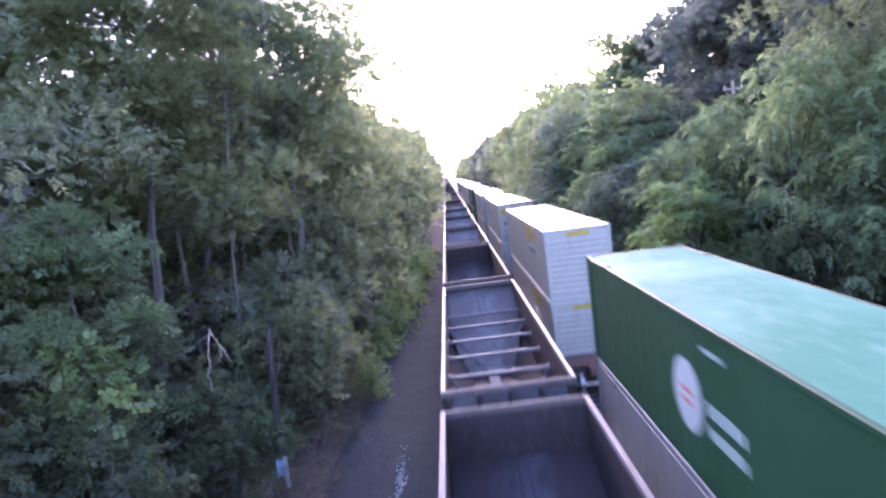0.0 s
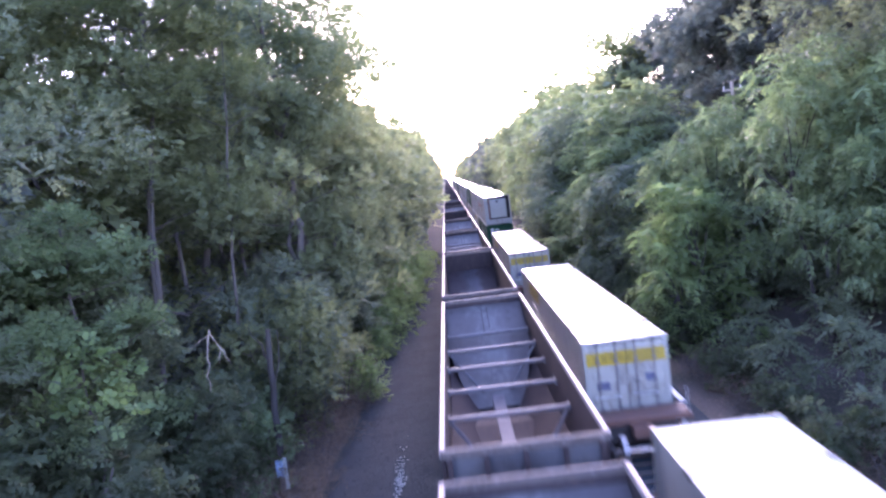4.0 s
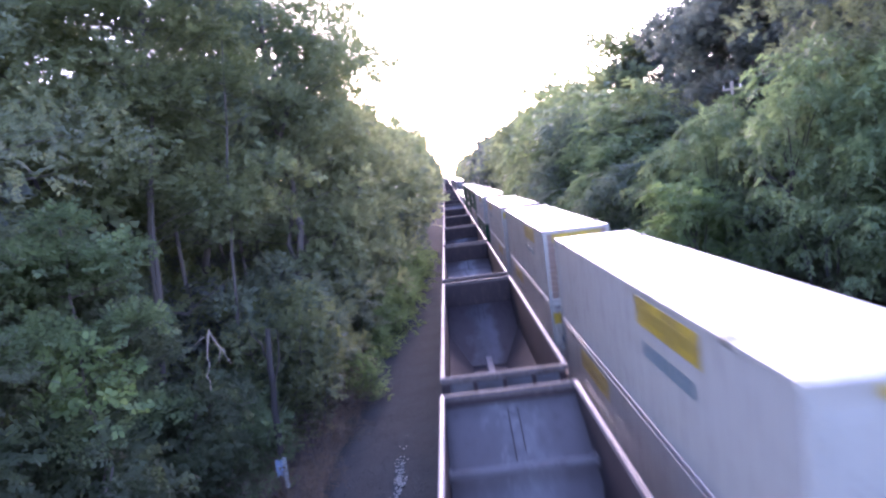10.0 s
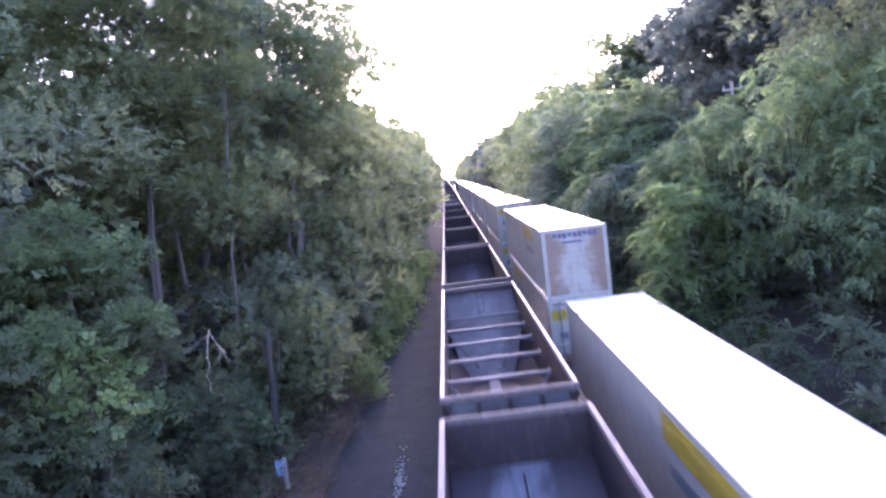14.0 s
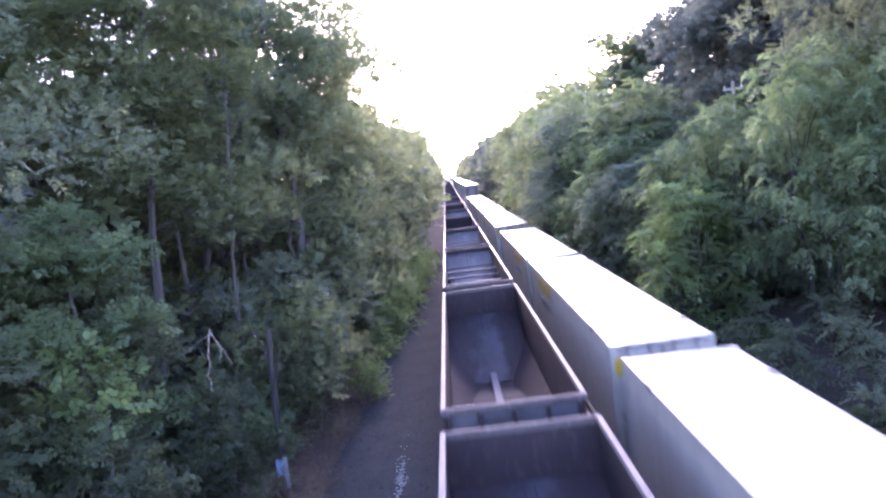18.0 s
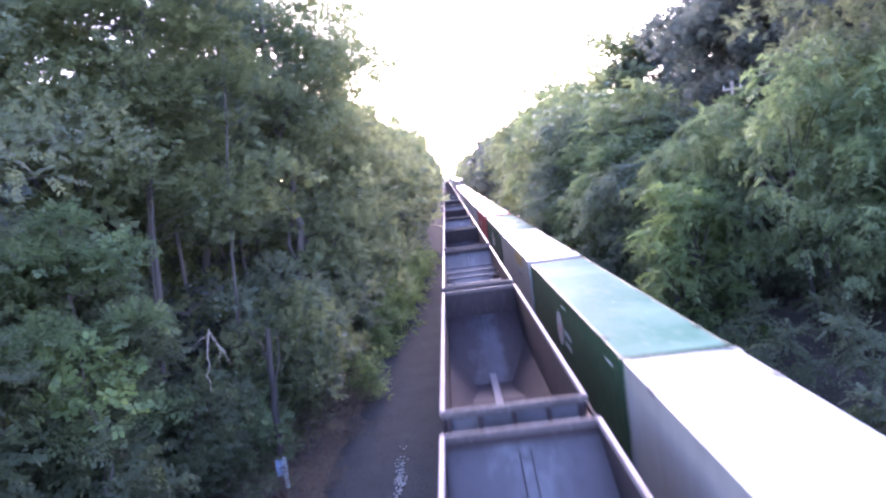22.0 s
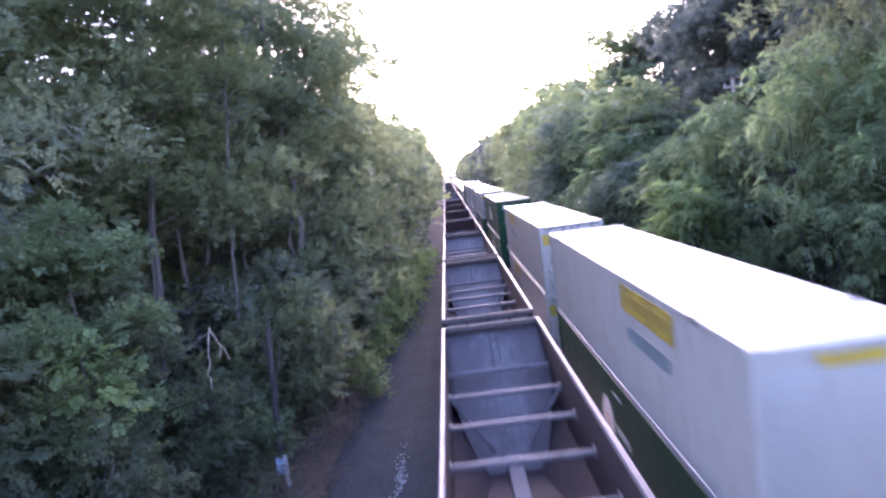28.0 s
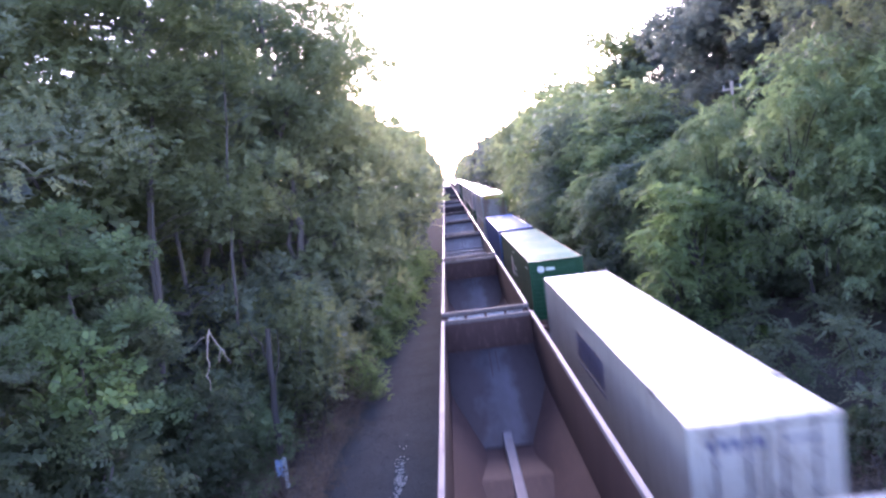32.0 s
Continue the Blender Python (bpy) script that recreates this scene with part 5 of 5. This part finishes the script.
# ---- small fixed things ----
def small_things():
    # leaning dead stem with an enamel tag
    rng = random.Random(8)
    stub = thing("dead_tree_stem", pose(-6.87, 19.7, -0.6), "thin dead tree stem with a small blue enamel tag", "dead tree")
    o = new("stem", limb_mesh("stem", [bend(rng, (-0.25, 0.3, -0.2), (0.03, 0.3, 5.4), 0.13, 0.085, 9, 0.02), bend(rng, (-0.06, 0.3, 3.4), (0.4, 0.0, 5.4), 0.04, 0.015, 4, 0.1), bend(rng, (-0.02, 0.3, 4.3), (-0.5, 0.1, 5.6), 0.035, 0.012, 4, 0.1), bend(rng, (-0.1, 0.3, 2.6), (0.35, 0.1, 3.3), 0.025, 0.01, 4, 0.1)], DARK_BARK))
    o.parent = stub
    part("tag", box_bm([(-0.34, -0.1, 0.13, 0.16, 0.72, 1.3)], 0.01), TAG, stub, "pale blue enamel tag")
    part("tag_plate", box_bm([(-0.26, -0.19, 0.122, 0.13, 0.98, 1.06), (-0.1, 0.02, 0.1, 0.15, 0.35, 1.36)], 0.006), WHITE_INK, stub, "white strip and spot of the tag")
    # hanging bare branch
    br = thing("bare_branch", pose(-7.3, 16.6, 5.05), "bleached bare branch hanging from the undergrowth", "branch")
    o = new("twigs", limb_mesh("twigs", [bend(rng, (0, 0, 0.6), (-0.22, 0, -1.0), 0.02, 0.008, 7, 0.14), bend(rng, (0, 0, 0.5), (0.4, 0.05, -0.35), 0.014, 0.006, 5, 0.15), bend(rng, (0, 0, 0.5), (-0.6, 0, 0.15), 0.013, 0.005, 5, 0.15), bend(rng, (0.2, 0, 0.1), (0.12, 0, -0.3), 0.012, 0.006, 3, 0.1)], DEAD))
    o.parent = br
    # fallen limb and a vine across the hollow in the wood
    fb = thing("fallen_limb", pose(-10.6, 21.8, 5.5), "pale fallen limb and arching vine caught in the undergrowth", "branch")
    o = new("limb", limb_mesh("limb", [bend(rng, (-0.9, 0, 0.15), (0.75, 0, -0.25), 0.045, 0.03, 6, 0.06), bend(rng, (0.6, 0, -0.25), (2.2, 0, 0.75), 0.03, 0.015, 7, 0.12), bend(rng, (-0.2, 0, -0.05), (-0.5, 0, -0.9), 0.025, 0.01, 4, 0.1)], BARK))
    o.parent = fb
    # utility pole behind the thicket, with two wires
    pole = thing("utility_pole", pose(16.1, 39.0, 2.0, 0, 0, 12), "grey wooden utility pole with short crossarm behind the thicket", "utility pole")
    part("post", rod_bm((0, 0, -0.5), (0, 0, 10.0), 0.13, 0.09, 12), DEAD, pole)
    part("crossarm", box_bm([(-0.62, 0.62, -0.06, 0.06, 9.5, 9.62)], 0.01), DEAD, pole)
    for x in (-0.55, 0.55):
        part("insulator", rod_bm((x, 0, 9.62), (x, 0, 9.8), 0.05, 0.03), GALV, pole)
    for x in (-0.55, 0.55):
        w = []
        for k in range(13):
            f = k / 12
            w.append((16.1 + x + 3 * f, 39.0 - 44 * f, 12.0 - 1.0 * math.sin(math.pi * f) + 1.2 * f, 0.014))
        o = new("power_wire", limb_mesh("power_wire", [w], DARK_STEEL))
        tagged(o, "thin dark overhead power wire", "wire", "overhead wires")


small_things()


def motions():
    """Both trains: the empty hoppers come on, the container train draws away."""
    keys = [4.0 * i for i in range(9)]
    for ob, y in HOPPERS:
        walk(ob, [(t, pose(0, y - hopper_way(t), 0)) for t in keys])
    for ob, y, z, turn in BOXES:
        walk(ob, [(t, pose(TRACK, y + stack_way(t), z, 0, 0, turn)) for t in keys])
    for ob, y in CARRIERS:
        walk(ob, [(t, pose(TRACK, y + stack_way(t), 0)) for t in keys])


motions()
